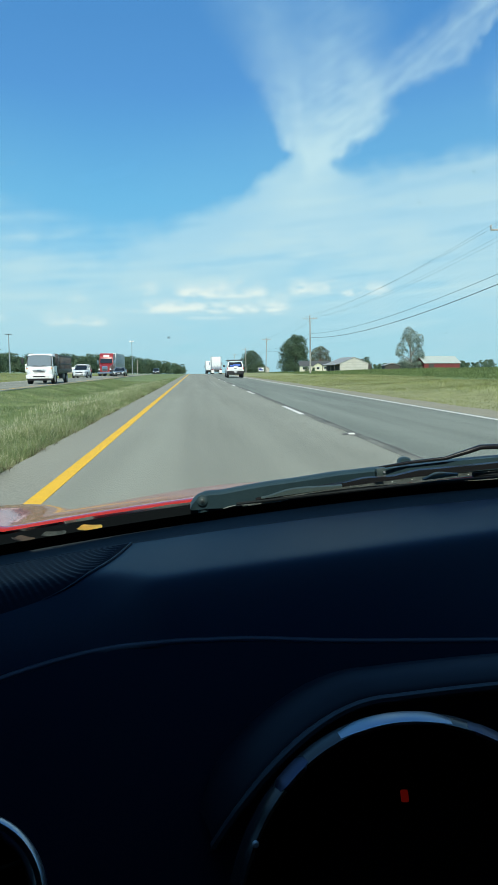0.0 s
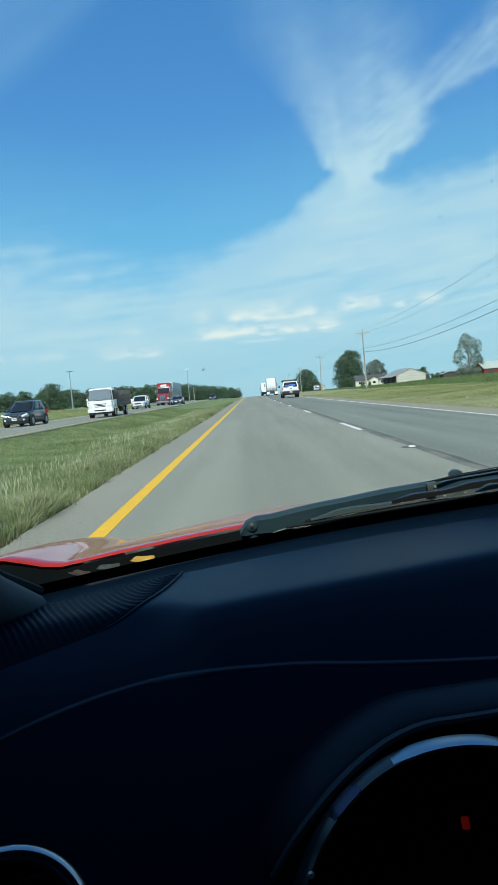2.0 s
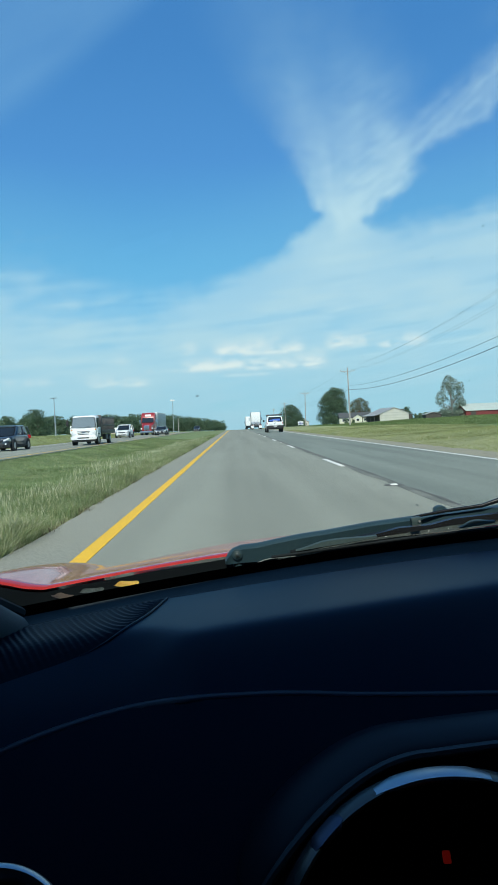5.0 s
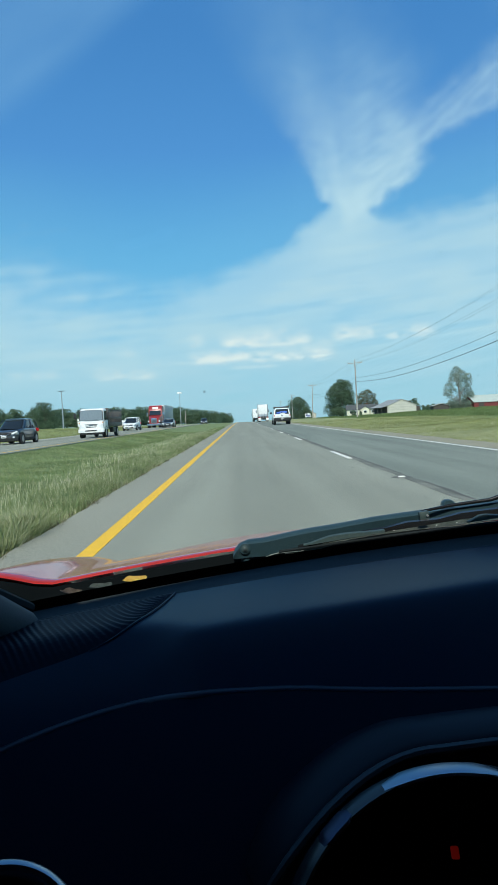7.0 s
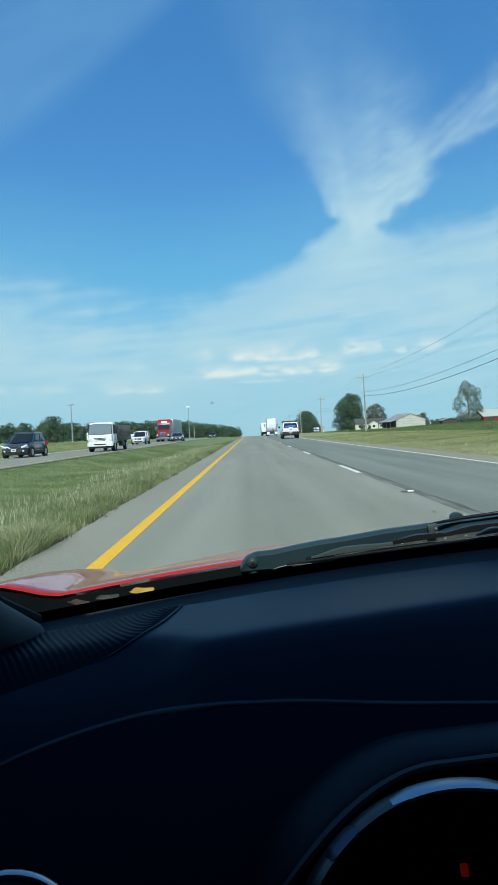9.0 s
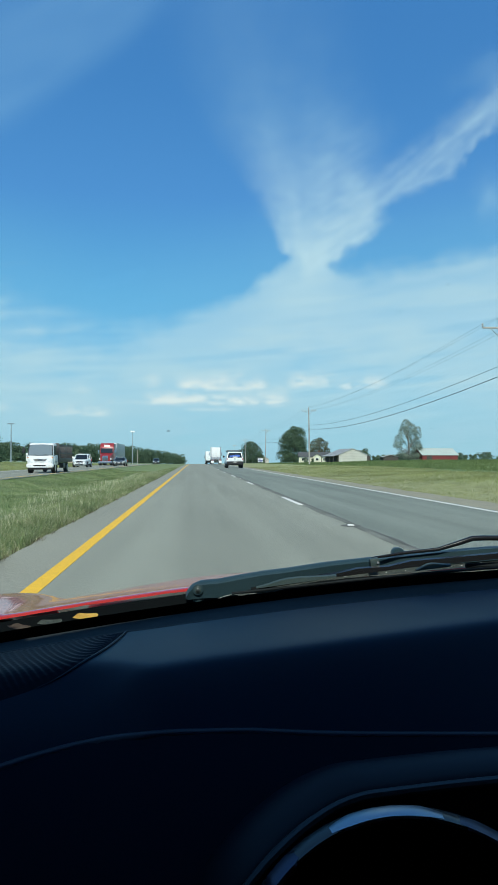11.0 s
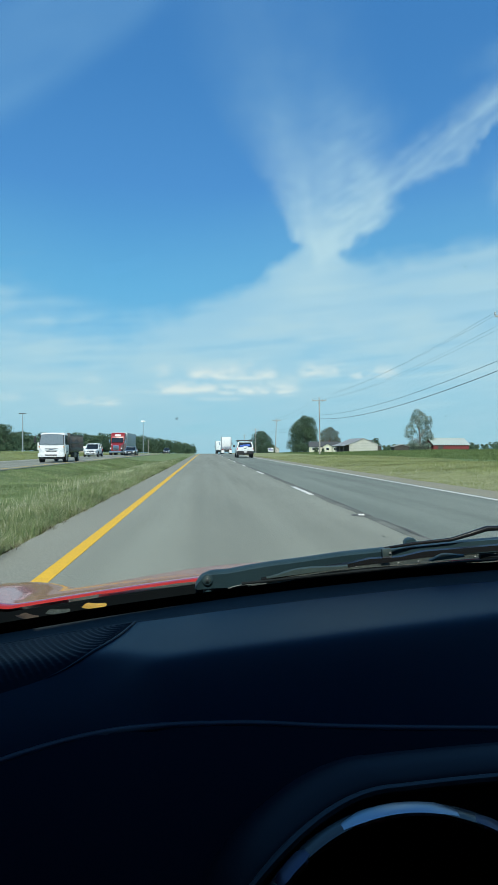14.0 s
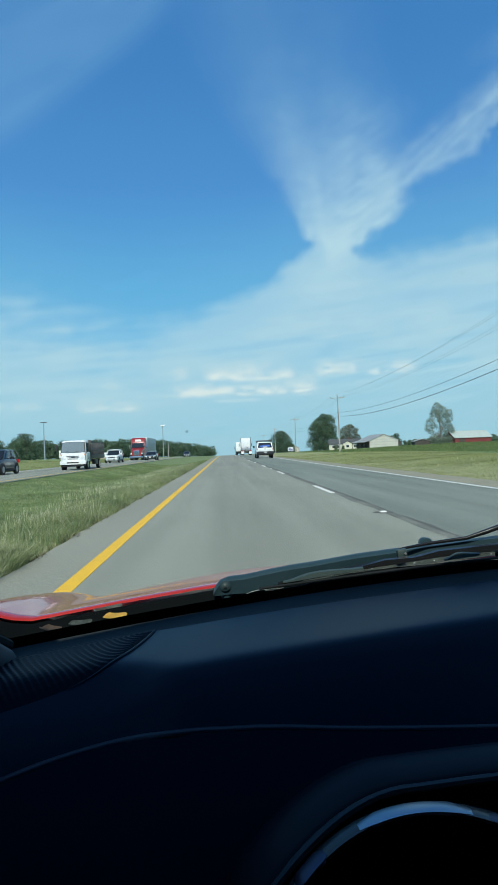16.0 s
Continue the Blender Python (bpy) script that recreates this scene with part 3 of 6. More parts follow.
def cloud_cover(az, el):
    """Cover from 0 to 1 by compass angle and height in degrees: a milky lower deck, a forked plume, small cumulus rows, a faint veil."""
    a = az + (fbm(az * 0.45, el * 0.45, 3, 3) - 0.5) * 1.2 + (fbm(az * 1.5, el * 1.5, 103) - 0.5) * 0.7
    e = el + (fbm(az * 0.35, el * 0.5, 23, 3) - 0.5) * 1.0 + (fbm(az * 1.3, el * 1.7, 123) - 0.5) * 0.6
    wisp = 0.4 * fbm(az * 0.5 + el * 0.35, el * 0.9 - az * 0.25, 41) + 0.6 * fbm(az * 0.16 + el * 0.2, el * 1.5 - az * 0.2, 47)
    # threads that fan out of the neck, and threads that run along the arm
    way, out = np.degrees(np.arctan2(az - 10.0, el - 11.0)), np.hypot(az - 10.0, el - 11.0)
    fan = 0.45 * fbm(way * 0.1 + wisp * 0.5, out * 0.1, 77, 4) + 0.35 * fbm(az * 0.35, el * 0.45, 83, 4) + 0.2 * fbm(az * 0.7 - 0.6 * el, el * 1.6 + az * 0.4, 87, 4)
    ripple = fbm((az + 2 * el) * 0.35, (el - 0.5 * az) * 2.6, 91, 4)
    along, across = az * 0.86 + el * 0.5, el * 0.86 - az * 0.5
    thread = 0.6 * fbm(along * 0.2, across * 1.3, 95) + 0.4 * fbm(along * 0.9, across * 1.6, 99, 4)
    # lower deck: crisp beside the neck, soft towards both sides
    edge = np.interp(a, [-50, -17.2, -13, -10.8, -7.9, -2.6, 0.6, 4.3, 7.2, 8.8, 11.5, 12.6, 16.8, 21.2, 25, 50], [19, 14.1, 12.9, 11.9, 11.0, 12.2, 13.1, 14.3, 16.7, 17.9, 17.7, 16.5, 16.2, 16.8, 17.2, 19])
    soft = 0.3 + 1.6 * smooth(3, -9, az) + 0.9 * smooth(-8, -13, az) + 0.5 * smooth(12, 15, az)
    deck = smooth(edge + 0.35 + 0.8 * soft, edge - 0.5 - 2.2 * soft, e + (wisp - 0.5) * 2.5 * soft)
    calm = smooth(1, -5, az)
    deck = deck * (0.6 + 0.44 * wisp + calm * (0.17 - 0.3 * wisp)) * (1 + 0.1 * calm * smooth(13, 9, el)) * (1 - 0.08 * smooth(2, -10, az)) * (0.72 + 0.28 * smooth(edge + 0.5, edge - 5.5, el + (wisp - 0.5) * 7) + 0.25 * np.exp(-((az - 9) / 4.5) ** 2 - ((el - 15.5) / 3) ** 2))
    thin = smooth(0.52, 0.72, fbm(az * 0.14 + el * 0.05, el * 1.25 - az * 0.12, 151, 5)) * np.interp(el, [4, 7, 10, 14], [0.08, 0.26, 0.24, 0.08])
    deck = deck * (1 - thin * (1 - 0.5 * calm))
    # plume
    left = np.interp(e, [16, 17.5, 18.2, 19.3, 21.8, 23.8, 25.7, 28, 30.6, 33.4, 45], [9.6, 8.8, 7.5, 6.9, 6.3, 5.3, 4.2, 2.6, 1.2, 0.0, -4])
    right = np.interp(e, [16, 16.8, 17.3, 18.7, 19.5, 20.5, 22, 24.1, 26.7, 29, 31.7, 45], [12.0, 12.7, 13.6, 15.9, 16.7, 16.7, 16.6, 16.4, 16.3, 14.8, 13.8, 10])
    blur = np.interp(el, [18, 20, 22, 25, 28, 34], [0.65, 0.85, 1.3, 2.3, 3.4, 4.5])
    stem = smooth(left - blur, left + 1.2 * blur, a) * smooth(right + 0.8 * blur, right - 1.4 * blur - 0.8, a) * smooth(14.5, 16.5, el)
    stem = stem * (0.62 + 0.95 * (fan - 0.5) + 0.35 * (ripple - 0.5) * smooth(8, 12, az)) * np.interp(el, [15, 17.5, 19.5, 21.5, 23.5, 25.5, 28, 30, 33, 50], [1.3, 1.28, 1.02, 0.8, 0.64, 0.5, 0.35, 0.25, 0.16, 0.05])
    low = np.interp(a, [12, 15.5, 17, 22, 23.5, 25, 36, 50], [18.2, 20.0, 20.7, 22.6, 23.4, 24.9, 31.5, 40])
    high = np.interp(a, [12, 16.2, 19, 22.1, 25, 36, 50], [20, 24.3, 25.9, 27.3, 28.7, 34.5, 42])
    arm = smooth(low - 0.25, low + 0.9, e) * smooth(high + 0.5, high - 2.6, e) * smooth(11.5, 15.5, a) * (0.12 + 0.95 * thread) * np.interp(az, [16, 20, 24, 30], [0.95, 0.95, 1.1, 1.1])
    puff = 0.5 * np.exp(-((a - 25.3) / 1.0) ** 2 - ((e - 20.7) / 1.6) ** 2) + 0.25 * np.exp(-((a - 25.5) / 2.2) ** 2 - ((e - 29.5) / 1.0) ** 2)
    veil = 0.24 * smooth(-0.4, 2.4, el - (24.4 + (az + 17.2) * 0.68)) * smooth(0, -6, az) * (0.5 + 0.9 * fbm(along * 0.15, across * 0.7, 111))
    haze = 0.27 * smooth(edge + 9, edge - 1, el) * (0.7 + 0.5 * wisp)
    rows = np.zeros_like(az)
    for a0, a1, base, h, k in ((-4.3, -3.0, 6.55, 0.85, 0.8), (-1.6, 6.4, 6.4, 0.75, 1.0), (1.0, 5.0, 6.75, 0.7, 0.8), (6.6, 8.4, 5.9, 0.5, 0.4), (8.2, 12.5, 6.65, 0.75, 0.95), (12.5, 17.0, 6.4, 0.7, 0.85), (-4.4, 8.3, 5.1, 0.7, 1.0), (4.8, 8.0, 5.0, 0.8, 1.0),
                               (-10.4, -9.0, 5.9, 0.5, 0.5), (-12.6, -7.4, 4.0, 0.6, 0.7), (-26, -15, 4.2, 0.4, 0.35), (-7.6, -4.4, 4.9, 0.3, 0.3), (-1.0, 3.5, 4.35, 0.25, 0.3)):
        lump = 0.5 * fbm(az * 0.5, el * 1.3 + base * 3, 211, 3) + 0.5 * fbm(az * 1.5, el * 3.2 + base * 3, 219, 4)
        body = np.exp(-np.where(el > base, ((el - base) / h) ** 2, ((el - base) / (0.45 * h)) ** 2)) * smooth(a0 - 0.5, a0 + 1.0, az) * smooth(a1 + 0.5, a1 - 1.0, az)
        rows = np.maximum(rows, 1.05 * k * body * np.clip(0.5 + 2.8 * (lump - 0.48), 0, 1))
    streak = smooth(0.4, 0.78, fbm(az * 0.16 + el * 0.1, el * 1.1 - az * 0.1, 141, 5)) * deck * np.interp(el, [2, 6, 30], [0.1, 0.45, 0.4])
    # thin layers laid over one another, from the clear air to the white puffs
    air = np.stack([np.interp(el, [0, 8, 14, 22, 30, 45], v) for v in ((0.2, 0.15, 0.115, 0.08, 0.06, 0.05), (0.46, 0.445, 0.388, 0.264, 0.222, 0.19), (0.6, 0.63, 0.635, 0.605, 0.555, 0.51))], -1)
    color, alpha = air * 0.65, np.full(az.shape, 0.65)
    milk = np.stack([np.interp(el, [0, 3, 6, 11], v) for v in ((0.33, 0.36, 0.405, 0.425), (0.535, 0.56, 0.595, 0.608), (0.65, 0.668, 0.695, 0.715))], -1)
    plume = np.stack([np.interp(el, [19, 24, 29], v) for v in ((0.47, 0.42, 0.33), (0.64, 0.605, 0.545), (0.73, 0.72, 0.7))], -1)
    for c, k in (((0.19, 0.43, 0.66), haze), ((0.22, 0.43, 0.66), veil), (milk, deck), (plume, np.clip(0.98 * stem, 0, 0.92)), ((0.43, 0.6, 0.71), np.clip(0.78 * arm, 0, 0.9)),
                 ((0.36, 0.56, 0.69), 0.6 * puff), ((0.5, 0.65, 0.7), streak), ((0.68, 0.74, 0.74), rows)):
        k = np.clip(k, 0, 0.96)
        color = color * (1 - k[..., None]) + np.asarray(c) * k[..., None]
        alpha = 1 - (1 - alpha) * (1 - k)
    return color / alpha[..., None], alpha


def build_clouds():
    az, el = np.meshgrid(np.concatenate([np.linspace(-48, -25, 40), np.linspace(-24.6, 29, 720), np.linspace(29.4, 48, 36)]), np.concatenate([np.linspace(-0.6, 37, 490), np.linspace(37.5, 47, 20)]), indexing="ij")
    r = 4200.0
    ca = np.cos(np.radians(el))
    V = np.stack([r * np.sin(np.radians(az)) * ca, r * np.cos(np.radians(az)) * ca, EYE + r * np.sin(np.radians(el))], -1).reshape(-1, 3)
    n = az.shape[1]
    i, j = np.meshgrid(np.arange(az.shape[0] - 1), np.arange(n - 1), indexing="ij")
    a = (i * n + j).ravel()
    m = bpy.data.materials.new("cloud")
    m.use_nodes = True
    nd, l = m.node_tree.nodes, m.node_tree.links
    nd.remove(nd["Principled BSDF"])
    cover, shade = nd.new("ShaderNodeAttribute"), nd.new("ShaderNodeAttribute")
    cover.attribute_name, shade.attribute_name = "cover", "shade"
    light, clear, mx = nd.new("ShaderNodeEmission"), nd.new("ShaderNodeBsdfTransparent"), nd.new("ShaderNodeMixShader")
    l.new(shade.outputs["Color"], light.inputs["Color"])
    l.new(cover.outputs["Fac"], mx.inputs[0])
    l.new(clear.outputs[0], mx.inputs[1])
    l.new(light.outputs[0], mx.inputs[2])
    l.new(mx.outputs[0], nd["Material Output"].inputs["Surface"])
    me = cards("backdrop", V.tolist(), np.stack([a, a + n, a + n + 1, a + 1], -1).tolist(), m)
    color, alpha = cloud_cover(az, el)
    me.attributes.new("cover", "FLOAT", "POINT").data.foreach_set("value", alpha.ravel().astype(np.float32))
    rgba = np.concatenate([color, np.ones((*az.shape, 1))], -1)
    me.attributes.new("shade", "FLOAT_COLOR", "POINT").data.foreach_set("color", rgba.ravel().astype(np.float32))
    shade_smooth(me, 180)
    ob = tagged(new("backdrop", me), "blue sky with milky haze, forked wispy plume and small cumulus rows", "sky", kind="structure")
    ob.visible_shadow = False


build_clouds()


# ---- the car that the lens rides in (places from the mean eye; its root stands on the asphalt below) ----
MID = 0.52  # the car's middle, to the right of the lens
car = thing("car", "red car with black dashboard, seen from its driver's place", "car")
car.location = (0, 0, 0)


def at_eye(x, y, z):
    return Vector((x, y, z + EYE))


def glass_base(x):
    return 1.06 - 0.30 * (x - MID) ** 2


def lip(x):
    """The front edge of the dash under the glass."""
    return glass_base(x) - 0.06, -0.215 + 0.05 * min(x, 0.6) - 0.05 * max(0, x - 0.6)


def roll_line(x):
    """Where the level top of the dash begins to roll down towards the driver."""
    return 0.687 + (0.19 * min(x, 0.5) if x > 0 else 0.25 * x)


def shoulder(x):
    """How much sooner the dash falls away round the loudspeaker, in metres."""
    return 0.06 * float(smooth(-0.025, -0.135, x))


def pitch_there(x):
    return 0.6 * float(smooth(-0.022, -0.1, x))


def crease(x):
    d = min(x - 0.08, 0.5)
    return 0.641 + 0.04 * (d + math.sqrt(d * d + 0.004)) - 0.7 * min(d, 0) ** 2 + 0.71 * pitch_there(x) * shoulder(x)


def dash_top(x, t):
    """The upper side of the dash, t from 0 at the glass to 1 at the crease."""
    y0, z0 = lip(x)
    y = y0 + (crease(x) - y0) * t
    fall = lambda line: 0.007 * math.log1p(math.exp((line - y) / 0.007))
    k = pitch_there(x)
    return at_eye(x, y, z0 - k * fall(roll_line(x) + shoulder(x)) - (1.06 - k) * fall(roll_line(x)))


def build_dash():
    us = span(-0.37, 0.0, 44) + span(0.01, 1.41, 60)
    bm = bmesh.new()
    ts = span(0.212, 1.0, 40)

    surface(bm, dash_top, us, ts)
    dash = part("dashboard", bm, DASH, car, "black soft-touch dashboard with a raised crease")
    bm = bmesh.new()
    surface(bm, lambda u, v: dash_top(u, v) + Vector((0, 0, -0.001)), us, span(-0.02, 0.212, 6))
    part("defroster_strip", bm, STRIP, dash, "smooth strip below the windscreen")
    bm = bmesh.new()
    tube(bm, [dash_top(u, 0.212) + Vector((0, 0, -0.0015)) for u in us], 0.0022, 6)
    part("pad_seam", bm, BLACK, dash)
    # Tube along the crease; its bluer colour holds the edge's highlight.
    bm = bmesh.new()
    tube(bm, [dash_top(u, 1.0) + Vector((0, 0.001, -0.0024)) for u in us], 0.0046, 14)
    part("crease_bead", bm, CREASE_SHEEN, dash, "rounded dash crease, its blue highlight put into the colour")

    # the loudspeaker grille: a leaf-shaped field of fine ribs
    def grille(u, v):
        x = -0.37 + 0.275 * u
        far = 0.22
        near = 0.22 + 0.54 * (1 - u ** 11)
        t = far + (near - far) * v
        k = (math.sin((u - 0.16 * v - 0.05 * v * v) * 2 * math.pi * 21) ** 2) * (0.86 + 0.14 * math.sin(v * 2 * math.pi * 8) ** 2)
        rim = min(1.0, 12 * min(v, 1 - v, 1.02 - u))
        return dash_top(x, t) + Vector((0, 0, 0.0008 * rim + 0.0011 * k * rim))

    bm = bmesh.new()
    surface(bm, grille, span(0, 1, 412), span(0, 1, 134))
    part("speaker_grille", bm, GRILLE_SHADE, dash, "black finely ribbed loudspeaker grille")
    bm = bmesh.new()
    rim = [dash_top(-0.37 + 0.275 * u, 0.22 + 0.54 * (1 - u ** 11)) + Vector((0.002, 0, 0.001)) for u in span(0.72, 1, 40)]
    tube(bm, rim, [0.0003 + 0.0011 * min(1, k / 20) for k in range(40)], 6)
    part("grille_rim", bm, DASH, dash)

    # the brow over the instruments
    def brow_edge(x):
        return -0.288 - (5.0 * (0.16 - x) ** 2 if x < 0.16 else -0.09 * (x - 0.16) * max(0, 1 - (x - 0.16) / 0.4)) - 3.5 * max(0, x - 0.56) ** 2

    def brow(u, v):
        d = ((0.012, -0.016), (0.003, -0.010), (0.0, -0.004), (0.002, 0.0), (0.008, 0.003), (0.02, 0.006), (0.036, 0.007), (0.055, 0.001), (0.08, -0.02), (0.1, -0.055), (0.12, -0.11))[v]
        near = 1 - 0.07 * float(smooth(0.13, 0.02, u))
        return at_eye(near * (0.34 + (u - 0.34) * (1 + 0.12 * d[0] / 0.1)), near * 0.55 + d[0], near * brow_edge(u) + d[1])

    bm = bmesh.new()
    surface(bm, brow, span(0.0, 0.74, 70), range(11))
    cap = part("instrument_brow", bm, BROW, dash, "curved brow over the instruments")
    # Lip tube in a paler colour that holds the brow's highlight.
    bm = bmesh.new()
    tube(bm, [brow(u, 2) + Vector((0, 0.0005, 0.001)) for u in span(0.0, 0.74, 70)], 0.0042, 8)
    part("brow_bead", bm, BROW_SHEEN, dash)
    return dash


dash = build_dash()


def build_instruments():
    axis = Vector((-0.06, -0.79, 0.61)).normalized()
    c = at_eye(0.148, 0.40, -0.383)
    bm = bmesh.new()
    a = axis.cross(Vector((0, 0, 1))).normalized()
    b = a.cross(axis).normalized()
    cut = ((0.1335, 0.003), (0.1345, 0.0065), (0.1365, 0.0075), (0.1385, 0.005), (0.1455, -0.003), (0.146, -0.006), (0.1335, -0.006))
    
    def rows(q0, q1, n, up, taper=0.0):
        out = []
        for i, q in enumerate(span(math.radians(q0), math.radians(q1), n)):
            f = 1 - taper * (1 - min(1.0, i / (0.25 * n), (n - 1 - i) / (0.25 * n)))
            out.append([c + (0.1395 + (k - 0.1395) * f) * (math.cos(q) * a + math.sin(q) * b) + axis * (h * f + up) for k, h in cut])
        return out

    # The ring's bright, dim and dark reflections are set by separate materials.
    loft(bm, rows(0, 360, 129, -0.0012), cap=False)
    ring = part("instrument_bezel", bm, GLOSS_BLACK, car, "ring round the main dial, coloured black for its dark reflections")
    bm = bmesh.new()
    loft(bm, rows(60, 108, 40, 0.0004, 0.8))
    part("chrome_trim", bm, CHROME, ring, "bright stretch of the ring's top, its reflection set by material")
    bm = bmesh.new()
    loft(bm, rows(39, 55, 20, 0.0004, 0.8))
    part("chrome_trim", bm, DIM_CHROME, ring, "short dim stretch of the ring, its reflection coloured in")
    bm = bmesh.new()
    loft(bm, rows(104, 132, 30, 0.0, 0.6))
    part("chrome_trim", bm, DIM_CHROME, ring, "short dim stretch of the ring, its reflection coloured in")
    bm = bmesh.new()
    rings = [[c + k * (math.cos(q) * a + math.sin(q) * b) - axis * d for q in span(0, 2 * math.pi * 63 / 64, 64)] for k, d in ((0.138, 0.002), (0.130, 0.03), (0.126, 0.05), (0.001, 0.05))]
    loft(bm, rings, cap=False)
    part("dial_well", bm, DEAD_BLACK, ring, "deep black dial")
    bm = bmesh.new()
    p = at_eye(0.1505, 0.487, -0.338)
    box(bm, p, (0.0062, 0.003, 0.0088), 0.0014, axis.to_track_quat("-Y", "Z").to_matrix())
    part("warning_lamp", bm, RED_GLOW, ring, "dim red warning lamp")
    bm = bmesh.new()
    tube(bm, [at_eye(0.0275, 0.438, -0.332), at_eye(0.0275, 0.436, -0.3312)], [0.0026, 0.0016], 10)
    part("trim_screw", bm, GALV, ring)
    bm = bmesh.new()
    surface(bm, lambda u, v: dash_top(u, 1.0) + Vector((0, -0.0022 - 0.30 * v, -0.0002 - 0.37 * v)), span(-0.37, 1.4, 60), span(0, 1, 8))
    part("instrument_housing", bm, NAVY, car, "black instrument housing, blue glare put into its colour")
    # the round air outlet by the door
    v = at_eye(-0.125, 0.30, -0.2495)
    ax = (at_eye(0, 0, 0) - v).normalized()
    bm = bmesh.new()
    torus(bm, v, ax, 0.0392, 0.0042, 72, 10, squash=1.3)
    out = part("air_outlet", bm, CHROME, car, "round air outlet with a chrome ring")
    bm = bmesh.new()
    a = ax.cross(Vector((0, 0, 1))).normalized()
    b = a.cross(ax).normalized()
    loft(bm, [[v + k * (math.cos(q) * a + math.sin(q) * b) - ax * d for q in span(0, 2 * math.pi * 31 / 32, 32)] for k, d in ((0.0385, 0.0), (0.036, 0.03), (0.002, 0.03))], cap=False)
    part("outlet_well", bm, DEAD_BLACK, out)
    for k in range(-2, 3):
        bm = bmesh.new()
        box(bm, v - ax * 0.012 + b * 0.013 * k, (2 * math.sqrt(0.036 ** 2 - (0.013 * k) ** 2), 0.014, 0.002), 0.0006, ax.to_track_quat("-Y", "Z").to_matrix())
        part("slat", bm, BLACK, out)


build_instruments()


# ---- outside of the glass: cowl, wipers, bonnet ----
def hood_top(x, s):
    """The bonnet, s metres ahead of its rear edge."""
    y = glass_base(x) + 0.05 + s
    z = -0.192 - 0.041 * (x - MID) ** 2 - 0.115 * s - 0.105 * s * s - 0.9 * max(0, s - 0.72) ** 2
    out = abs(x - MID) - 0.79
    z += 0.03 * float(smooth(0.0, 0.09, out))
    z += 0.012 * math.exp(-((x - 0.02) / 0.16) ** 2) * min(1, s * 4) * 0.6
    return at_eye(x, y, z)


def build_front():
    bm = bmesh.new()
    xs = span(-0.365, 2 * MID + 0.365, 80)
    surface(bm, hood_top, xs, span(0.0, 1.0, 30))
    surface(bm, lambda x, v: hood_top(x, 0) + Vector((0, -0.0034 * math.sin(v * math.pi / 2) - 0.0005, -0.003 * v)), xs, span(0, 1, 5))
    bmesh.ops.remove_doubles(bm, verts=bm.verts[:], dist=0.0012)
    hood = part("bonnet", bm, RED_PAINT, car, "glossy red bonnet")
    for sgn in (-1, 1):
        bm = bmesh.new()
        def wing(u, v):
            e = hood_top(-0.365 if sgn < 0 else 2 * MID + 0.365, max(u, 0)) + Vector((0, min(u, 0), 2.0 * min(u, 0)))
            return e + Vector((sgn * (0.001 + 0.03 * math.sin(v * math.pi / 2)), 0, -0.42 * v ** 1.6))
        surface(bm, wing, span(0.0, 1.0, 24), span(0, 1, 14))
        part("front_wing", bm, RED_PAINT, car)
    bm = bmesh.new()
    surface(bm, lambda x, v: at_eye(x, glass_base(x) - 0.03 + 0.085 * v, -0.228 + 0.048 * min(x, 0.6) - 0.05 * max(0, x - 0.6) - 0.03 * (v - 0.4) ** 2), span(-0.36, 1.4, 60), span(0, 1, 7))
    # Near-black strip stands in for the shaded gap under the bonnet's edge.
    gap_mesh = bmesh.new()
    surface(gap_mesh, lambda x, v: hood_top(x, 0) + Vector((0, -0.004 - 0.012 * v, -0.007 - 0.04 * v)), xs, span(0, 1, 4))
    part("bonnet_seal", gap_mesh, GAP_DARK, car)
    cowl = part("cowl_panel", bm, COWL, car, "dusty black cowl panel")
    # Pitch-black strip coloured in for the dark gap below the glass.
    bm = bmesh.new()
    surface(bm, lambda x, v: at_eye(x, glass_base(x) - 0.02 - 0.028 * v, -0.226 + 0.05 * min(x, 0.6) - 0.05 * max(0, x - 0.6) + 0.022 * v), span(-0.37, 1.41, 60), span(0, 1, 3))
    part("glass_edge_band", bm, DEAD_BLACK, car, "black strip that stands for the dark gap below the windscreen")

    bm = bmesh.new()
    surface(bm, lambda x, v: at_eye(x, glass_base(x) - 0.012 + 0.03 * v, -0.2035 + 0.05 * min(x, 0.6) - 0.05 * max(0, x - 0.6) + 0.012 * v + 0.0008 * math.sin(x * 90) * v - 0.012 * float(smooth(0.2, 0.07, x))), span(0.06, 1.38, 90), span(0, 1, 5), 0.002)
    part("cowl_ledge", bm, DUSTY_COWL, cowl, "dusty grey-green ledge below the wiper")

    # driver's wiper: head with bolt, tapering arm, clip, blade with levers
    wiper = part("wiper", tube(bmesh.new(), [at_eye(0.0, 1.0, -0.225), at_eye(0.0, 0.995, -0.192)], [0.008, 0.007], 12), WIPER, car, "grey wiper resting at the bottom of the glass")
    bm = bmesh.new()
    arm = [(-0.02, 0.992, -0.207, 0.004), (-0.016, 0.992, -0.199, 0.014), (-0.009, 0.994, -0.192, 0.021), (0.004, 0.995, -0.187, 0.025), (0.03, 0.998, -0.186, 0.026), (0.064, 1.0, -0.1805, 0.024), (0.1, 1.008, -0.1765, 0.021), (0.14, 1.015, -0.1735, 0.018), (0.21, 1.025, -0.166, 0.016), (0.285, 1.035, -0.161, 0.014)]
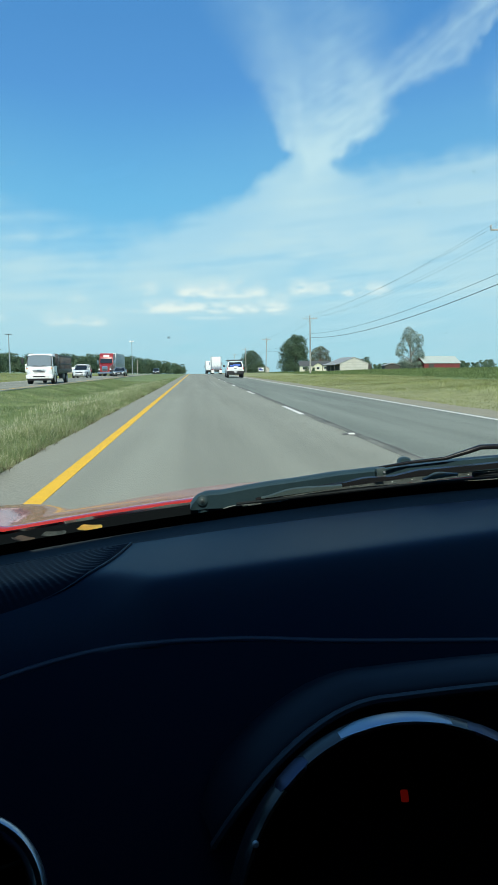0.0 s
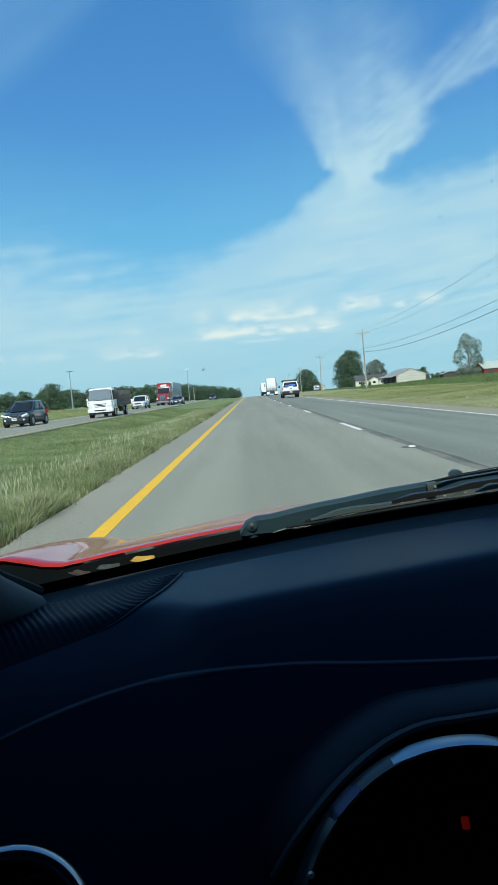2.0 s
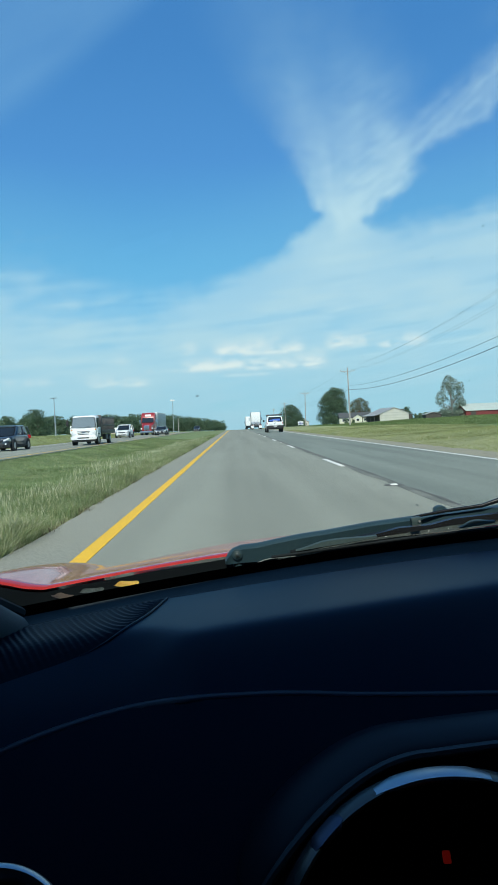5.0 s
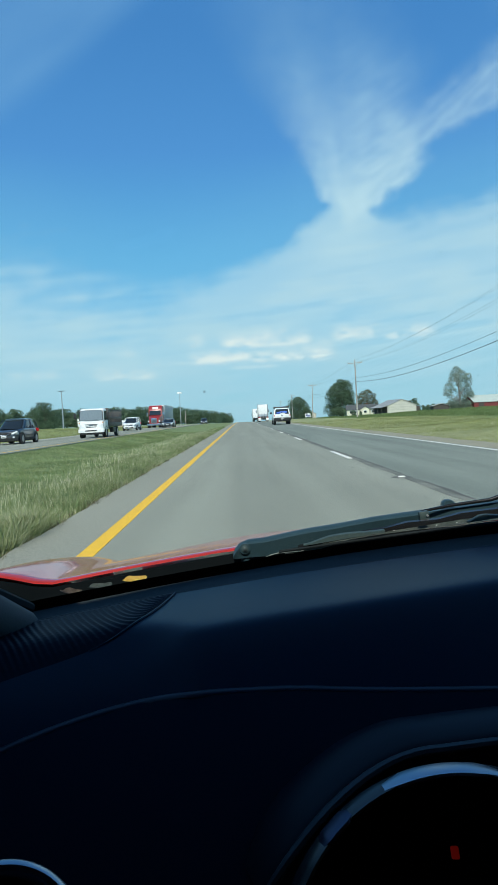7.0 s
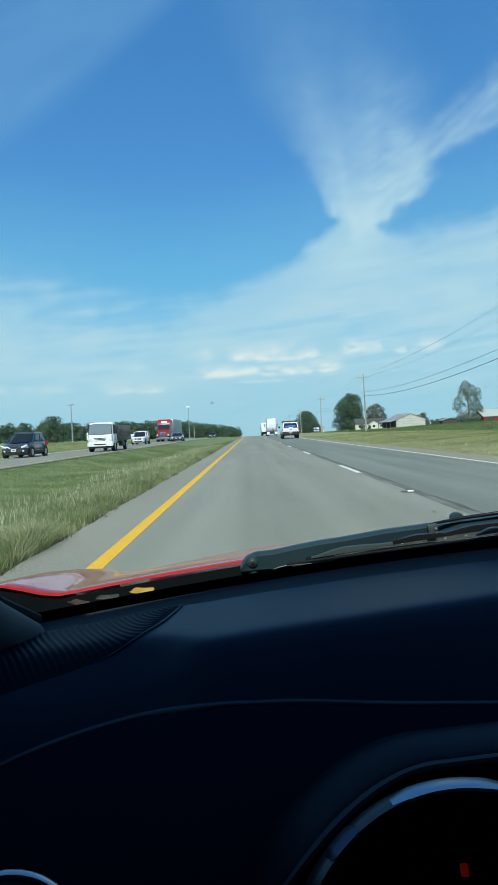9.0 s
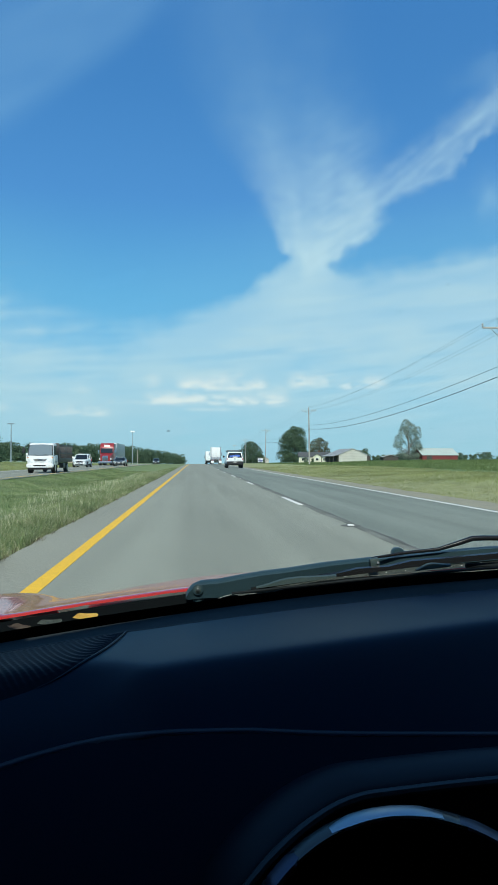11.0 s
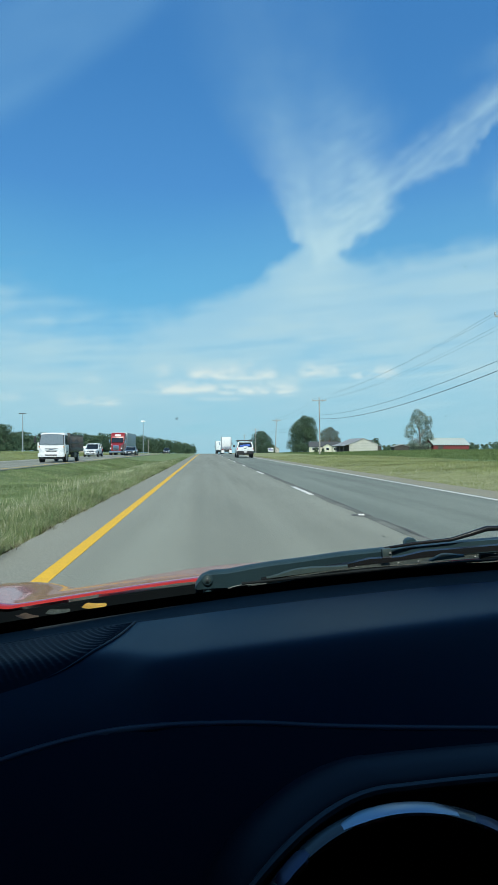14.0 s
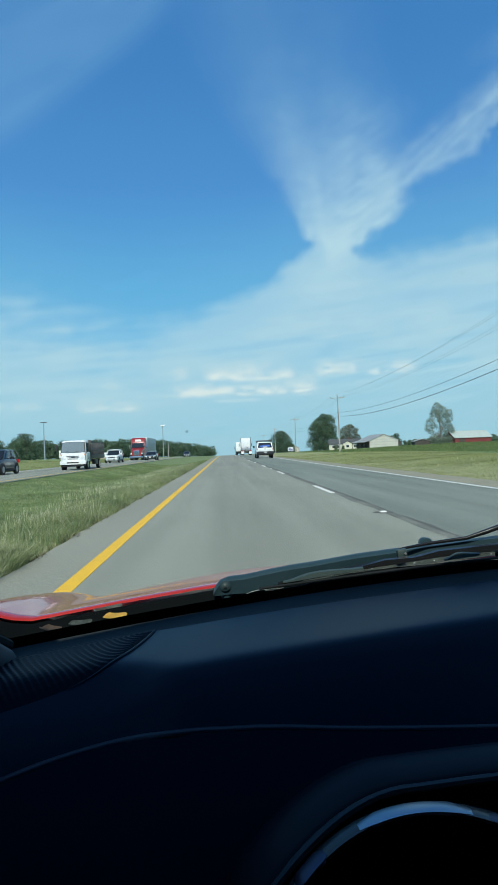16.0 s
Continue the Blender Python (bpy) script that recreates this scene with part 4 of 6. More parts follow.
    loft(bm, [[at_eye(x, y - 0.006, z - h), at_eye(x, y - 0.009, z - 0.004), at_eye(x, y - 0.004, z), at_eye(x, y + 0.012, z), at_eye(x, y + 0.014, z - h)] for x, y, z, h in arm])
    part("arm", bm, WIPER, wiper)
    for r, d, m in ((0.0082, 0.0, WIPER), (0.0052, 0.002, LEVER), (0.0028, 0.004, WIPER_BOLT)):
        bm = bmesh.new()
        tube(bm, [at_eye(-0.0015, 0.9875 - d, -0.1975), at_eye(-0.0015, 0.984 - d, -0.1975), at_eye(-0.0015, 0.9835 - d, -0.1975)], [r, r, r * 0.7], 16)
        part("bolt", bm, m, wiper)
    # Thin pale tube added for the glint along the arm's lower edge.
    bm = bmesh.new()
    tube(bm, [at_eye(0.03 + 0.1 * u, 0.985 + 0.012 * u, -0.2115 + 0.012 * u + 0.002 * math.sin(9 * u)) for u in span(0, 1, 12)], [0.0004] + [0.0009] * 10 + [0.0004], 6)
    part("return_spring", bm, LEVER, wiper, "thin pale line that stands for the glint under the arm")
    bm = bmesh.new()
    box(bm, at_eye(0.284, 1.024, -0.1675), (0.016, 0.01, 0.016), 0.003, Euler((0, -0.12, 0)).to_matrix())
    clip = part("clip", bm, LEVER, wiper, "grey-green clip that holds the blade")
    bm = bmesh.new()
    tube(bm, [at_eye(0.288, 1.018, -0.166), at_eye(0.288, 1.0165, -0.166)], 0.0018, 10)
    part("rivet", bm, GALV, clip)
    bm = bmesh.new()
    bridge = [(0.08, 0.987, -0.1985, 0.002), (0.14, 0.99, -0.187, 0.006), (0.22, 0.998, -0.178, 0.006), (0.25, 1.0, -0.172, 0.009), (0.3, 1.005, -0.1705, 0.006), (0.34, 1.01, -0.163, 0.01), (0.42, 1.015, -0.1585, 0.009), (0.6, 1.03, -0.147, 0.009)]
    loft(bm, [[at_eye(x, y - 0.002, z - h), at_eye(x, y - 0.002, z), at_eye(x, y + 0.006, z + 0.001), at_eye(x, y + 0.006, z - h)] for x, y, z, h in bridge])
    part("bridge", bm, GLOSS_BLACK, wiper)
    bm = bmesh.new()
    tube(bm, [at_eye(0.05 + 0.55 * u, 0.98 + 0.03 * u, -0.2035 + 0.031 * u + 0.0055 * math.sin(u * 2.6)) for u in span(0, 1, 14)], 0.0022, 6)
    part("rubber", bm, RUBBER, wiper)
    for x0, z0, x1, z1, hi in ((0.088, -0.1955, 0.212, -0.1805, 0.0065), (0.339, -0.1725, 0.394, -0.1665, 0.0065)):
        bm = bmesh.new()
        rings = []
        for u in span(0, 1, 14):
            x, z = x0 + (x1 - x0) * u, z0 + (z1 - z0) * u
            top = hi * (float(smooth(0, 0.38, u)) * (1 - 0.75 * float(smooth(0.42, 1.0, u)))) + 0.0012
            rings.append([at_eye(x, 0.981, z - 0.0015), at_eye(x, 0.981, z + top - 0.0015), at_eye(x, 0.986, z + top), at_eye(x, 0.986, z - 0.0015)])
        loft(bm, rings)
        part("lever", bm, LEVER, wiper, "grey-green lever of the blade")
    bm = bmesh.new()
    loft(bm, [[at_eye(0.334 + 0.0105 * k * math.cos(q), y, -0.1585 + 0.0105 * k * max(0, math.sin(q)) ** 0.7) for q in span(0, 2 * math.pi * 15 / 16, 16)] for y, k in ((1.052, 0.85), (1.054, 1.0), (1.066, 1.0), (1.068, 0.85))])
    part("washer_nozzle", bm, WIPER, wiper)
    other = part("passenger_wiper", tube(bmesh.new(), [at_eye(0.283, 1.04, -0.1625), at_eye(0.337, 1.05, -0.1565), at_eye(0.4, 1.05, -0.1505), at_eye(0.436, 1.05, -0.1405), at_eye(0.46, 1.05, -0.133), at_eye(0.48, 1.05, -0.1325), at_eye(0.9, 1.05, -0.14)], [0.002, 0.0028, 0.0032, 0.0042, 0.0045, 0.0045, 0.006], 10), GLOSS_BLACK, car, "bent steel arm of the other wiper")
    bm = bmesh.new()
    loft(bm, [[at_eye(x, 1.056, z - 0.02), at_eye(x, 1.056, z), at_eye(x, 1.075, z + 0.001), at_eye(x, 1.075, z - 0.02)] for x, z in ((0.29, -0.168), (0.4, -0.1575), (0.5, -0.151), (0.9, -0.15))])
    part("arm_cover", bm, WIPER, other)
    bm = bmesh.new()
    tube(bm, [at_eye(0.44 + 0.5 * u, 1.03, -0.176 + 0.01 * u) for u in span(0, 1, 6)], 0.005, 6)
    part("rubber", bm, RUBBER, other)
    for k in range(24):
        x = rng.uniform(0.09, 0.52)
        bm = bmesh.new()
        box(bm, at_eye(x, glass_base(x) - 0.014 + 0.02 * rng.random(), -0.2025 + 0.05 * x + 0.004 * rng.random()), (rng.uniform(0.001, 0.003), 0.001, rng.uniform(0.0006, 0.0012)))
        part("grit", bm, SIGN_WHITE, cowl)

    # windscreen
    def glass(x, v):
        y, z = glass_base(x) - 0.02, -0.222 + 0.05 * min(x, 0.6) - 0.05 * max(0, x - 0.6)
        k = MID + (x - MID) * (1 - 0.16 * v)
        return at_eye(k, y + (0.44 - 0.38 * (x - MID) ** 2 - y) * v, z + (0.40 - z) * v)
    bm = bmesh.new()
    surface(bm, glass, span(-0.37, 2 * MID + 0.37, 24), span(0, 1, 12))
    pane = part("windscreen", bm, PANE, car, "clear windscreen with a few bug marks")
    pane.visible_shadow = False
    for n, (dx, dz, s) in enumerate(((-0.050, 0.045, 0.0029), (0.32, 0.24, 0.0015), (0.40, 0.285, 0.0016), (0.37, 0.05, 0.0014))):
        y = 0.74 - 0.55 * dz
        bm = bmesh.new()
        loft(bm, [[at_eye(dx * y, y + d, dz * y) + s * 0.5 * (1 + 0.06 * math.sin(2 * q + n)) * Vector((1.25 * math.cos(q), 0, math.sin(q))) for q in span(0, 5.9, 16)] for d in (0.0, 0.0004)])
        part("bug_mark", bm, SMUDGE, pane)


build_front()


def build_cabin():
    """Roof, pillars, doors, floor, seats' back wall, body sides and wheels, so that the cabin is closed but for its
    windows. Unseen save the pillars; the shell keeps light off the dash.
    """
    L, Rr = MID - 0.9, MID + 0.9
    # Unseen roof; its front edge is placed to keep sun off the dash.
    bm = bmesh.new()
    surface(bm, lambda x, v: at_eye(x, (0.45 - 0.33 * (x - MID) ** 2) * (1 - v) - 1.62 * v, 0.405 + 0.05 * math.sin(v * math.pi) - 0.05 * (x - MID) ** 2), span(L + 0.02, Rr - 0.02, 18), span(0, 1, 12), 0.03)
    part("roof", bm, RED_PAINT, car)
    bm = bmesh.new()
    surface(bm, lambda x, v: at_eye(x, (0.45 - 0.33 * (x - MID) ** 2) * (1 - v) - 1.62 * v, 0.36 + 0.05 * math.sin(v * math.pi) - 0.05 * (x - MID) ** 2), span(L + 0.02, Rr - 0.02, 18), span(0, 1, 12), 0.01)
    part("headliner", bm, HEADLINER, car)
    for s in (-1, 1):
        e = lambda x, y, z: at_eye(MID + s * (MID - x), y, z)
        bm = bmesh.new()
        path = [(-0.272, 0.775, -0.245), (-0.305, 0.73, -0.212), (-0.35, 0.66, -0.135), (-0.36, 0.5, 0.10), (-0.29, 0.24, 0.36)]
        tube(bm, [e(*p) for p in path], [0.028, 0.036, 0.036, 0.034, 0.04], 14)
        part("pillar", bm, PILLAR, car, "grey windscreen pillar trim")
        bm = bmesh.new()
        tube(bm, [e(p[0] + 0.002, p[1] + 0.03, p[2] + 0.022) for p in path], [0.008, 0.012, 0.014, 0.014, 0.014], 8)
        part("glass_seal", bm, RUBBER, car)
        bm = bmesh.new()
        box(bm, e(-0.36, -0.25, -0.55), (0.07, 1.9, 0.62), 0.02)
        part("door", bm, DASH, car)
        bm = bmesh.new()
        box(bm, e(-0.37, -0.6, -0.62), (0.03, 3.7, 0.5), 0.01)
        part("body_side", bm, RED_PAINT, car)
        # Unseen closed quarter, widened to block sun from the rear sides.
        bm = bmesh.new()
        box(bm, e(-0.345, -1.0, 0.05), (0.08, 1.35, 0.75), 0.02)
        part("rear_quarter", bm, RED_PAINT, car)
        # Unseen panes; their dark tint is added to dim the cabin.
        bm = bmesh.new()
        surface(bm, lambda u, v: e(-0.355 + 0.07 * v, -0.36 + (0.98 - 0.42 * v) * u, -0.25 + 0.62 * v), span(0, 1, 6), span(0, 1, 4))
        part("side_window", bm, DIM_PANE, car)
        # Unseen seats, added to block light from behind.
        bm = bmesh.new()
        box(bm, e(0.0, -0.42, -0.45), (0.5, 0.16, 0.75), 0.06)
        box(bm, e(0.0, -0.2, -0.72), (0.5, 0.5, 0.16), 0.06)
        seat = part("seat", bm, HEADLINER, car)
        bm = bmesh.new()
        box(bm, e(0.0, -0.45, 0.04), (0.28, 0.12, 0.2), 0.05)
        part("headrest", bm, HEADLINER, seat)
        for y in (1.42, -1.65):
            bm = bmesh.new()
            c = e(-0.30, y, -EYE + 0.33)
            tube(bm, [c + Vector((-0.1, 0, 0)), c + Vector((-0.08, 0, 0)), c + Vector((0.08, 0, 0)), c + Vector((0.1, 0, 0))], [0.29, 0.33, 0.33, 0.29], 32)
            w = part("wheel", bm, TYRE, car)
            bm = bmesh.new()
            tube(bm, [c + Vector((-0.105, 0, 0)), c + Vector((0.105, 0, 0))], 0.21, 24)
            part("rim", bm, RIM, w)
    # Unseen rear wall, added to shut out sun from behind.
    bm = bmesh.new()
    box(bm, at_eye(MID, -1.66, -0.2), (1.66, 0.08, 1.2), 0.03)
    part("rear_bulkhead", bm, HEADLINER, car)
    bm = bmesh.new()
    box(bm, at_eye(MID, -0.45, -0.84), (1.7, 2.6, 0.05), 0.01)
    part("cabin_floor", bm, HEADLINER, car)
    bm = bmesh.new()
    box(bm, at_eye(MID, 0.86, -0.55), (1.68, 0.04, 0.55), 0.01)
    part("firewall", bm, DEAD_BLACK, car)
    bm = bmesh.new()
    box(bm, at_eye(MID, 1.98, -0.76), (1.72, 0.14, 0.4), 0.06)
    part("front_bumper", bm, RED_PAINT, car)
    bm = bmesh.new()
    box(bm, at_eye(MID, -2.3, -0.5), (1.72, 0.3, 0.62), 0.1)
    part("rear_bumper", bm, RED_PAINT, car)
    bm = bmesh.new()
    box(bm, at_eye(MID, -1.95, -0.28), (1.66, 0.8, 0.1), 0.04)
    part("boot_lid", bm, RED_PAINT, car)


build_cabin()


def fallen_leaf(label, x, y, size, material, turn, lift=14):
    bm = bmesh.new()
    def fn(u, v):
        w = min(1.0, 5 * u + 0.25, 7 * (1 - u) + 0.35) ** 0.6
        return Vector(((u - 0.5) * size + 0.16 * size * (v - 0.5), (v - 0.5) * size * 0.42 * w, 0.25 * size * (u - 0.5) ** 2 + 0.4 * size * (v - 0.5) ** 2 * w))
    surface(bm, fn, span(0, 1, 13), span(0, 1, 5), 0.0008)
    ob = tagged(solid("fallen_leaf", bm, material), label, "leaf", "leaves on the cowl")
    ob.matrix_world = pose(x, y, EYE - 0.209 + 0.05 * x, lift, 4, turn)


fallen_leaf("bright yellow fallen leaf lying on the black cowl", -0.156, 0.90, 0.030, DRY_LEAF, 6, 24)
fallen_leaf("withered brown fallen leaf lying on the black cowl", -0.235, 0.865, 0.03, BROWN_LEAF, -30)
fallen_leaf("dull grey-green fallen leaf lying on the black cowl", -0.20, 0.88, 0.03, DUSTY_COWL, 20)


# ---- grass ----
def grass(name, n, sample, height, material, label, width=0.012, lean=0.35):
    """Blades of two pieces each, scattered by sample(n) and standing on the land."""
    xy = sample(n)
    x, y = xy[:, 0], xy[:, 1]
    lead = xy[:, 2] if xy.shape[1] > 2 else None
    z = np.where((x > -2.3) & (x < 7.2), np.maximum(land(x, y), profile(y) - 0.02), land(x, y))
    h = height(x, y) * rng.uniform(0.55, 1.25, len(x))
    q = rng.uniform(0, 2 * np.pi, len(x))
    dx, dy = np.cos(q), np.sin(q)
    ln = rng.uniform(0.1, 1.0, len(x)) * lean
    bq = rng.uniform(0, 2 * np.pi, len(x)) if lead is None else lead + rng.normal(0, 0.35, len(x))
    bx, by = np.cos(bq) * ln, np.sin(bq) * ln
    w = width * (1 + 0.025 * np.clip(y, 0, 90)) * rng.uniform(0.7, 1.4, len(x))
    P = np.zeros((len(x), 5, 3))
    for i, (s, u, k) in enumerate(((-1, 0, 1), (1, 0, 1), (1, 0.55, 0.75), (-1, 0.55, 0.75), (0, 1.0, 0))):
        P[:, i, 0] = x + s * dx * w * k + bx * h * u * u
        P[:, i, 1] = y + s * dy * w * k + by * h * u * u
        P[:, i, 2] = z - 0.03 + (h + 0.03) * u * (1 - 0.25 * ln * u)
    base = np.arange(len(x)) * 5
    quads = np.stack([base, base + 1, base + 2, base + 3], -1).tolist()
    tris = np.stack([base + 3, base + 2, base + 4], -1).tolist()
    me = cards(name, P.reshape(-1, 3).tolist(), quads + tris, material)
    return tagged(new(name, me), label, "grass", kind="stuff")


def band(x0, x1, y0, y1, power=2.2):
    """Places in a band along the road, thinning with the distance."""
    def f(n):
        u = rng.random(n)
        y = y0 + (y1 - y0) * u ** power
        x = x0 + (x1 - x0) * rng.random(n)
        k = np.array([noise.noise((a * 0.8, b * 0.8, 4.0)) for a, b in zip(x, y)])
        keep = rng.random(n) < 0.62 + 0.6 * k
        return np.stack([x, y], -1)[keep]
    return f


grass("median_grass", 330000, band(-9.6, -2.05, 2.5, 75), lambda x, y: 0.08 + 0.09 * smooth(-4.4, -2.6, x), GRASS, "unmown green grass of the median with straw tips", 0.0038, 1.0)
def tussocks(x0, x1, y0, y1, count, radius):
    """Places in round tussocks, each blade leaning outwards."""
    def f(n):
        cx, cy = rng.uniform(x0, x1, count), y0 + (y1 - y0) * rng.random(count) ** 1.7
        i = rng.integers(0, count, n)
        q, r = rng.uniform(0, 2 * np.pi, n), radius * rng.random(n) ** 0.7 * rng.uniform(0.5, 1.3, count)[i]
        return np.stack([cx[i] + r * np.cos(q), cy[i] + 1.6 * r * np.sin(q), q], -1)
    return f


grass("median_edge_tussocks", 26000, tussocks(-2.75, -2.08, 2.6, 42, 150, 0.12), lambda x, y: 0.2 + 0.05 * np.sin(y * 1.3), EDGE_GRASS, "green tussocks leaning over the pavement edge", 0.0032, 1.5)
grass("median_edge_tufts", 130000, band(-3.7, -1.99, 2.5, 50, 1.8), lambda x, y: 0.125 + 0.06 * np.sin(y * 2.1) * np.sin(y * 0.7 + x) + 0.04 * np.sin(y * 5.3 + 2 * x), EDGE_GRASS, "rank straw-tinged grass hanging over the pavement edge", 0.0026, 1.3)
grass("median_seed_stalks", 7500, band(-5.5, -2.2, 2.5, 60, 1.8), lambda x, y: 0.24 + 0.08 * np.sin(y * 0.9) * np.sin(x * 2 + y * 0.3), STRAW, "pale seeding grass stalks above the green", 0.003, 0.7)
grass("median_edge_litter", 32000, band(-2.5, -1.92, 2.5, 45, 1.8), lambda x, y: 0.035 + 0.04 * np.clip(np.sin(y * 3.1) + np.sin(y * 7.7), 0, 2) + 0 * x, SHADED_STRAW, "dead straw and clippings along the pavement edge, darkened with its shade", 0.004, 1.5)
grass("verge_grass", 150000, band(6.85, 17.0, 8, 90, 1.5), lambda x, y: 0.04 + 0.06 * smooth(8.0, 11, x) * smooth(90, 30, y), DRY_GRASS, "olive and straw grass on the low bank", 0.006, 1.1)
grass("bank_tufts", 30000, band(7.4, 15.5, 9, 60, 1.4), lambda x, y: 0.06 + 0.1 * smooth(0.1, 0.8, np.sin(x * 1.7 + 0.8 * np.sin(y * 0.6)) * np.sin(y * 0.43 + x * 0.2)), BANK_GRASS, "rank straw-coloured tufts on the bank beside the shoulder", 0.005, 1.2)
grass("field_crop", 90000, band(17.0, 60.0, 20, 170, 1.2), lambda x, y: 0.16 + 0.14 * smooth(17, 22, x), CROP, "dark green low crop in the field past the verge", 0.012, 0.9)
grass("verge_stalks", 1800, band(7.2, 16.0, 10, 90, 1.6), lambda x, y: 0.13 + 0 * x, STRAW, "straw-coloured stalks on the low bank", 0.005, 0.6)
grass("far_median_grass", 50000, band(-34.0, -17.4, 20, 150, 1.4), lambda x, y: 0.1 + 0 * x, DRY_GRASS, "olive grass beyond the opposite carriageway", 0.012, 0.7)



# ---- trees ----
def leaf_cards(blobs, n, size, flat=0.35):
    """Bent leaf clumps over the shells of ellipsoids (centre, radii)."""
    c = np.array([b[0] for b in blobs])
    r = np.array([b[1] for b in blobs])
    wt = (r[:, 0] * r[:, 2])
    pick = rng.choice(len(blobs), n, p=wt / wt.sum())
    d = rng.normal(size=(n, 3))
    d /= np.linalg.norm(d, axis=1)[:, None]
    d[:, 2] = np.where(d[:, 2] < -0.55, -d[:, 2], d[:, 2])
    p = c[pick] + d * r[pick] * rng.uniform(0.62, 1.06, (n, 1))
    a = rng.normal(size=(n, 3))
    nrm = d * 1.0 + a * 0.45
    nrm /= np.linalg.norm(nrm, axis=1)[:, None]
    t = np.cross(nrm, rng.normal(size=(n, 3)))
    t /= np.linalg.norm(t, axis=1)[:, None]
    b = np.cross(nrm, t)
    s = size * rng.uniform(0.5, 1.3, (n, 1))
    P = np.stack([p - t * s, p - b * s * 0.6 + nrm * s * flat * 0.3, p + t * s * 1.1, p + b * s * 0.6 - nrm * s * flat * 0.3], 1)
    return P.reshape(-1, 3), np.arange(4 * n).reshape(n, 4)


def tree(label, x, y, h, wide, material, n=4200, leaf=0.34, bare=0.12, bark=BARK, shape=0.0, gaps=1.0, name="tree"):
    """A trunk with limbs and a crown of leaf clumps on uneven lobes. shape: more than 0 narrows the top."""
    t = thing(name, label, "tree", "roadside trees")
    t.location = (x, y, land_at(x, y) - 0.05)
    bm = bmesh.new()
    tr = h * 0.022 + 0.08
    lean = rng.uniform(-0.03, 0.03, 2) * h
    tube(bm, [(0, 0, -0.2), (0, 0, h * 0.04), (lean[0] * 0.4, lean[1] * 0.4, h * 0.3), (lean[0] * 0.8, lean[1] * 0.8, h * 0.6), (lean[0], lean[1], h * 0.9)],
         [tr * 1.5, tr, tr * 0.8, tr * 0.45, tr * 0.1], 10)
    blobs = []
    k = 34
    for i in range(k):
        f = (i + 0.5) / k
        z = h * (bare + (1 - bare) * (0.05 + 0.86 * f))
        full = float(np.interp(f, [0, 0.15, 0.35, 0.55, 0.75, 0.9, 1], [0.8, 0.96, 1.0, 0.95, 0.74, 0.48, 0.26]))
        egg = float(np.interp(f, [0, 0.15, 0.35, 0.55, 0.75, 0.9, 1], [0.95, 1.0, 0.96, 0.82, 0.6, 0.38, 0.2]))
        rad = wide * 0.5 * (full + (egg - full) * shape)
        q = i * 2.4 + rng.uniform(-0.5, 0.5)
        o = rad * rng.uniform(0.46, 0.8) * gaps
        cx, cy = o * math.cos(q) + lean[0] * f, o * math.sin(q) + lean[1] * f
        s = (0.12 * wide + 0.2 * rad) * rng.uniform(0.55, 1.3) / gaps ** 2
        blobs.append(((cx, cy, max(z, s * 0.6)), (s, s, s * 0.85)))
        if i % 3 == 0:
            tube(bm, [(lean[0] * 0.5, lean[1] * 0.5, z * 0.55), (cx * 0.5, cy * 0.5, z * 0.82), (cx, cy, z)], [tr * 0.42, tr * 0.25, tr * 0.08], 6)
    for i in range(9 if bare == 0 else 0):
        q = i * 0.7 + rng.uniform(-0.2, 0.2)
        s = 0.2 * wide * rng.uniform(0.8, 1.15)
        blobs.append(((0.27 * wide * math.cos(q), 0.27 * wide * math.sin(q), s * 0.45), (s, s, s * 0.9)))
    if gaps < 1.1:
        blobs.append(((0, 0, h * (bare + (1 - bare) * 0.42)), (wide * 0.32, wide * 0.32, h * 0.36)))
    part("trunk", bm, bark, t)
    P, F = leaf_cards(blobs, n, leaf)
    lo, hi = P[:, 2].min(), P[:, 2].max()
    P[:, 2] = np.where(P[:, 2] > h, h - 0.1 * (P[:, 2] - h), P[:, 2])
    crown = new("crown", cards("crown", P.tolist(), F.tolist(), material))
    crown.parent = t
    return t


def woods(name, label, line, count, h, depth, material=LEAF_HAZED, n=150, leaf=1.0):
    """A far wood: many crowns along a line of the plan, in one mesh."""
    V, Fs, k = [], [], 0
    for i in range(count):
        u = (i + rng.random()) / count
        x = np.interp(u, [p[0] for p in line], [p[1] for p in line]) + rng.uniform(-4, 4)
        y = np.interp(u, [p[0] for p in line], [p[2] for p in line]) + rng.uniform(0, depth)
        hh = h * rng.uniform(0.72, 1.15) * np.interp(u, [p[0] for p in line], [p[3] for p in line])
        z = land_at(x, y)
        w = hh * rng.uniform(0.3, 0.55)
        blobs = [((x + rng.uniform(-w, w) * 0.6, y + rng.uniform(-w, w) * 0.6, z + hh * f), (w * s, w * s, hh * 0.2)) for f, s in ((0.15, 1.0), (0.36, 1.05), (0.58, 0.95), (0.78, 0.62))]
        P, F = leaf_cards(blobs, n, leaf)
        V.append(P)
        Fs.append(F + k)
        k += len(P)
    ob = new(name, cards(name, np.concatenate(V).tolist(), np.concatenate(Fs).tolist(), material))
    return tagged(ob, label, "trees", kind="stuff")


tree("tall dense dark green oak beside the cream house", 55.5, 360, 20.5, 18.8, LEAF, 26000, 0.29, 0.0, shape=0.55)
tree("round dark green oak near the highway", 33.5, 384, 13.5, 13.5, LEAF, 13000, 0.26, 0.0)
tree("small round bush-like tree below the oak", 36.5, 366, 7, 7.5, LEAF, 4500, 0.22, 0.0)
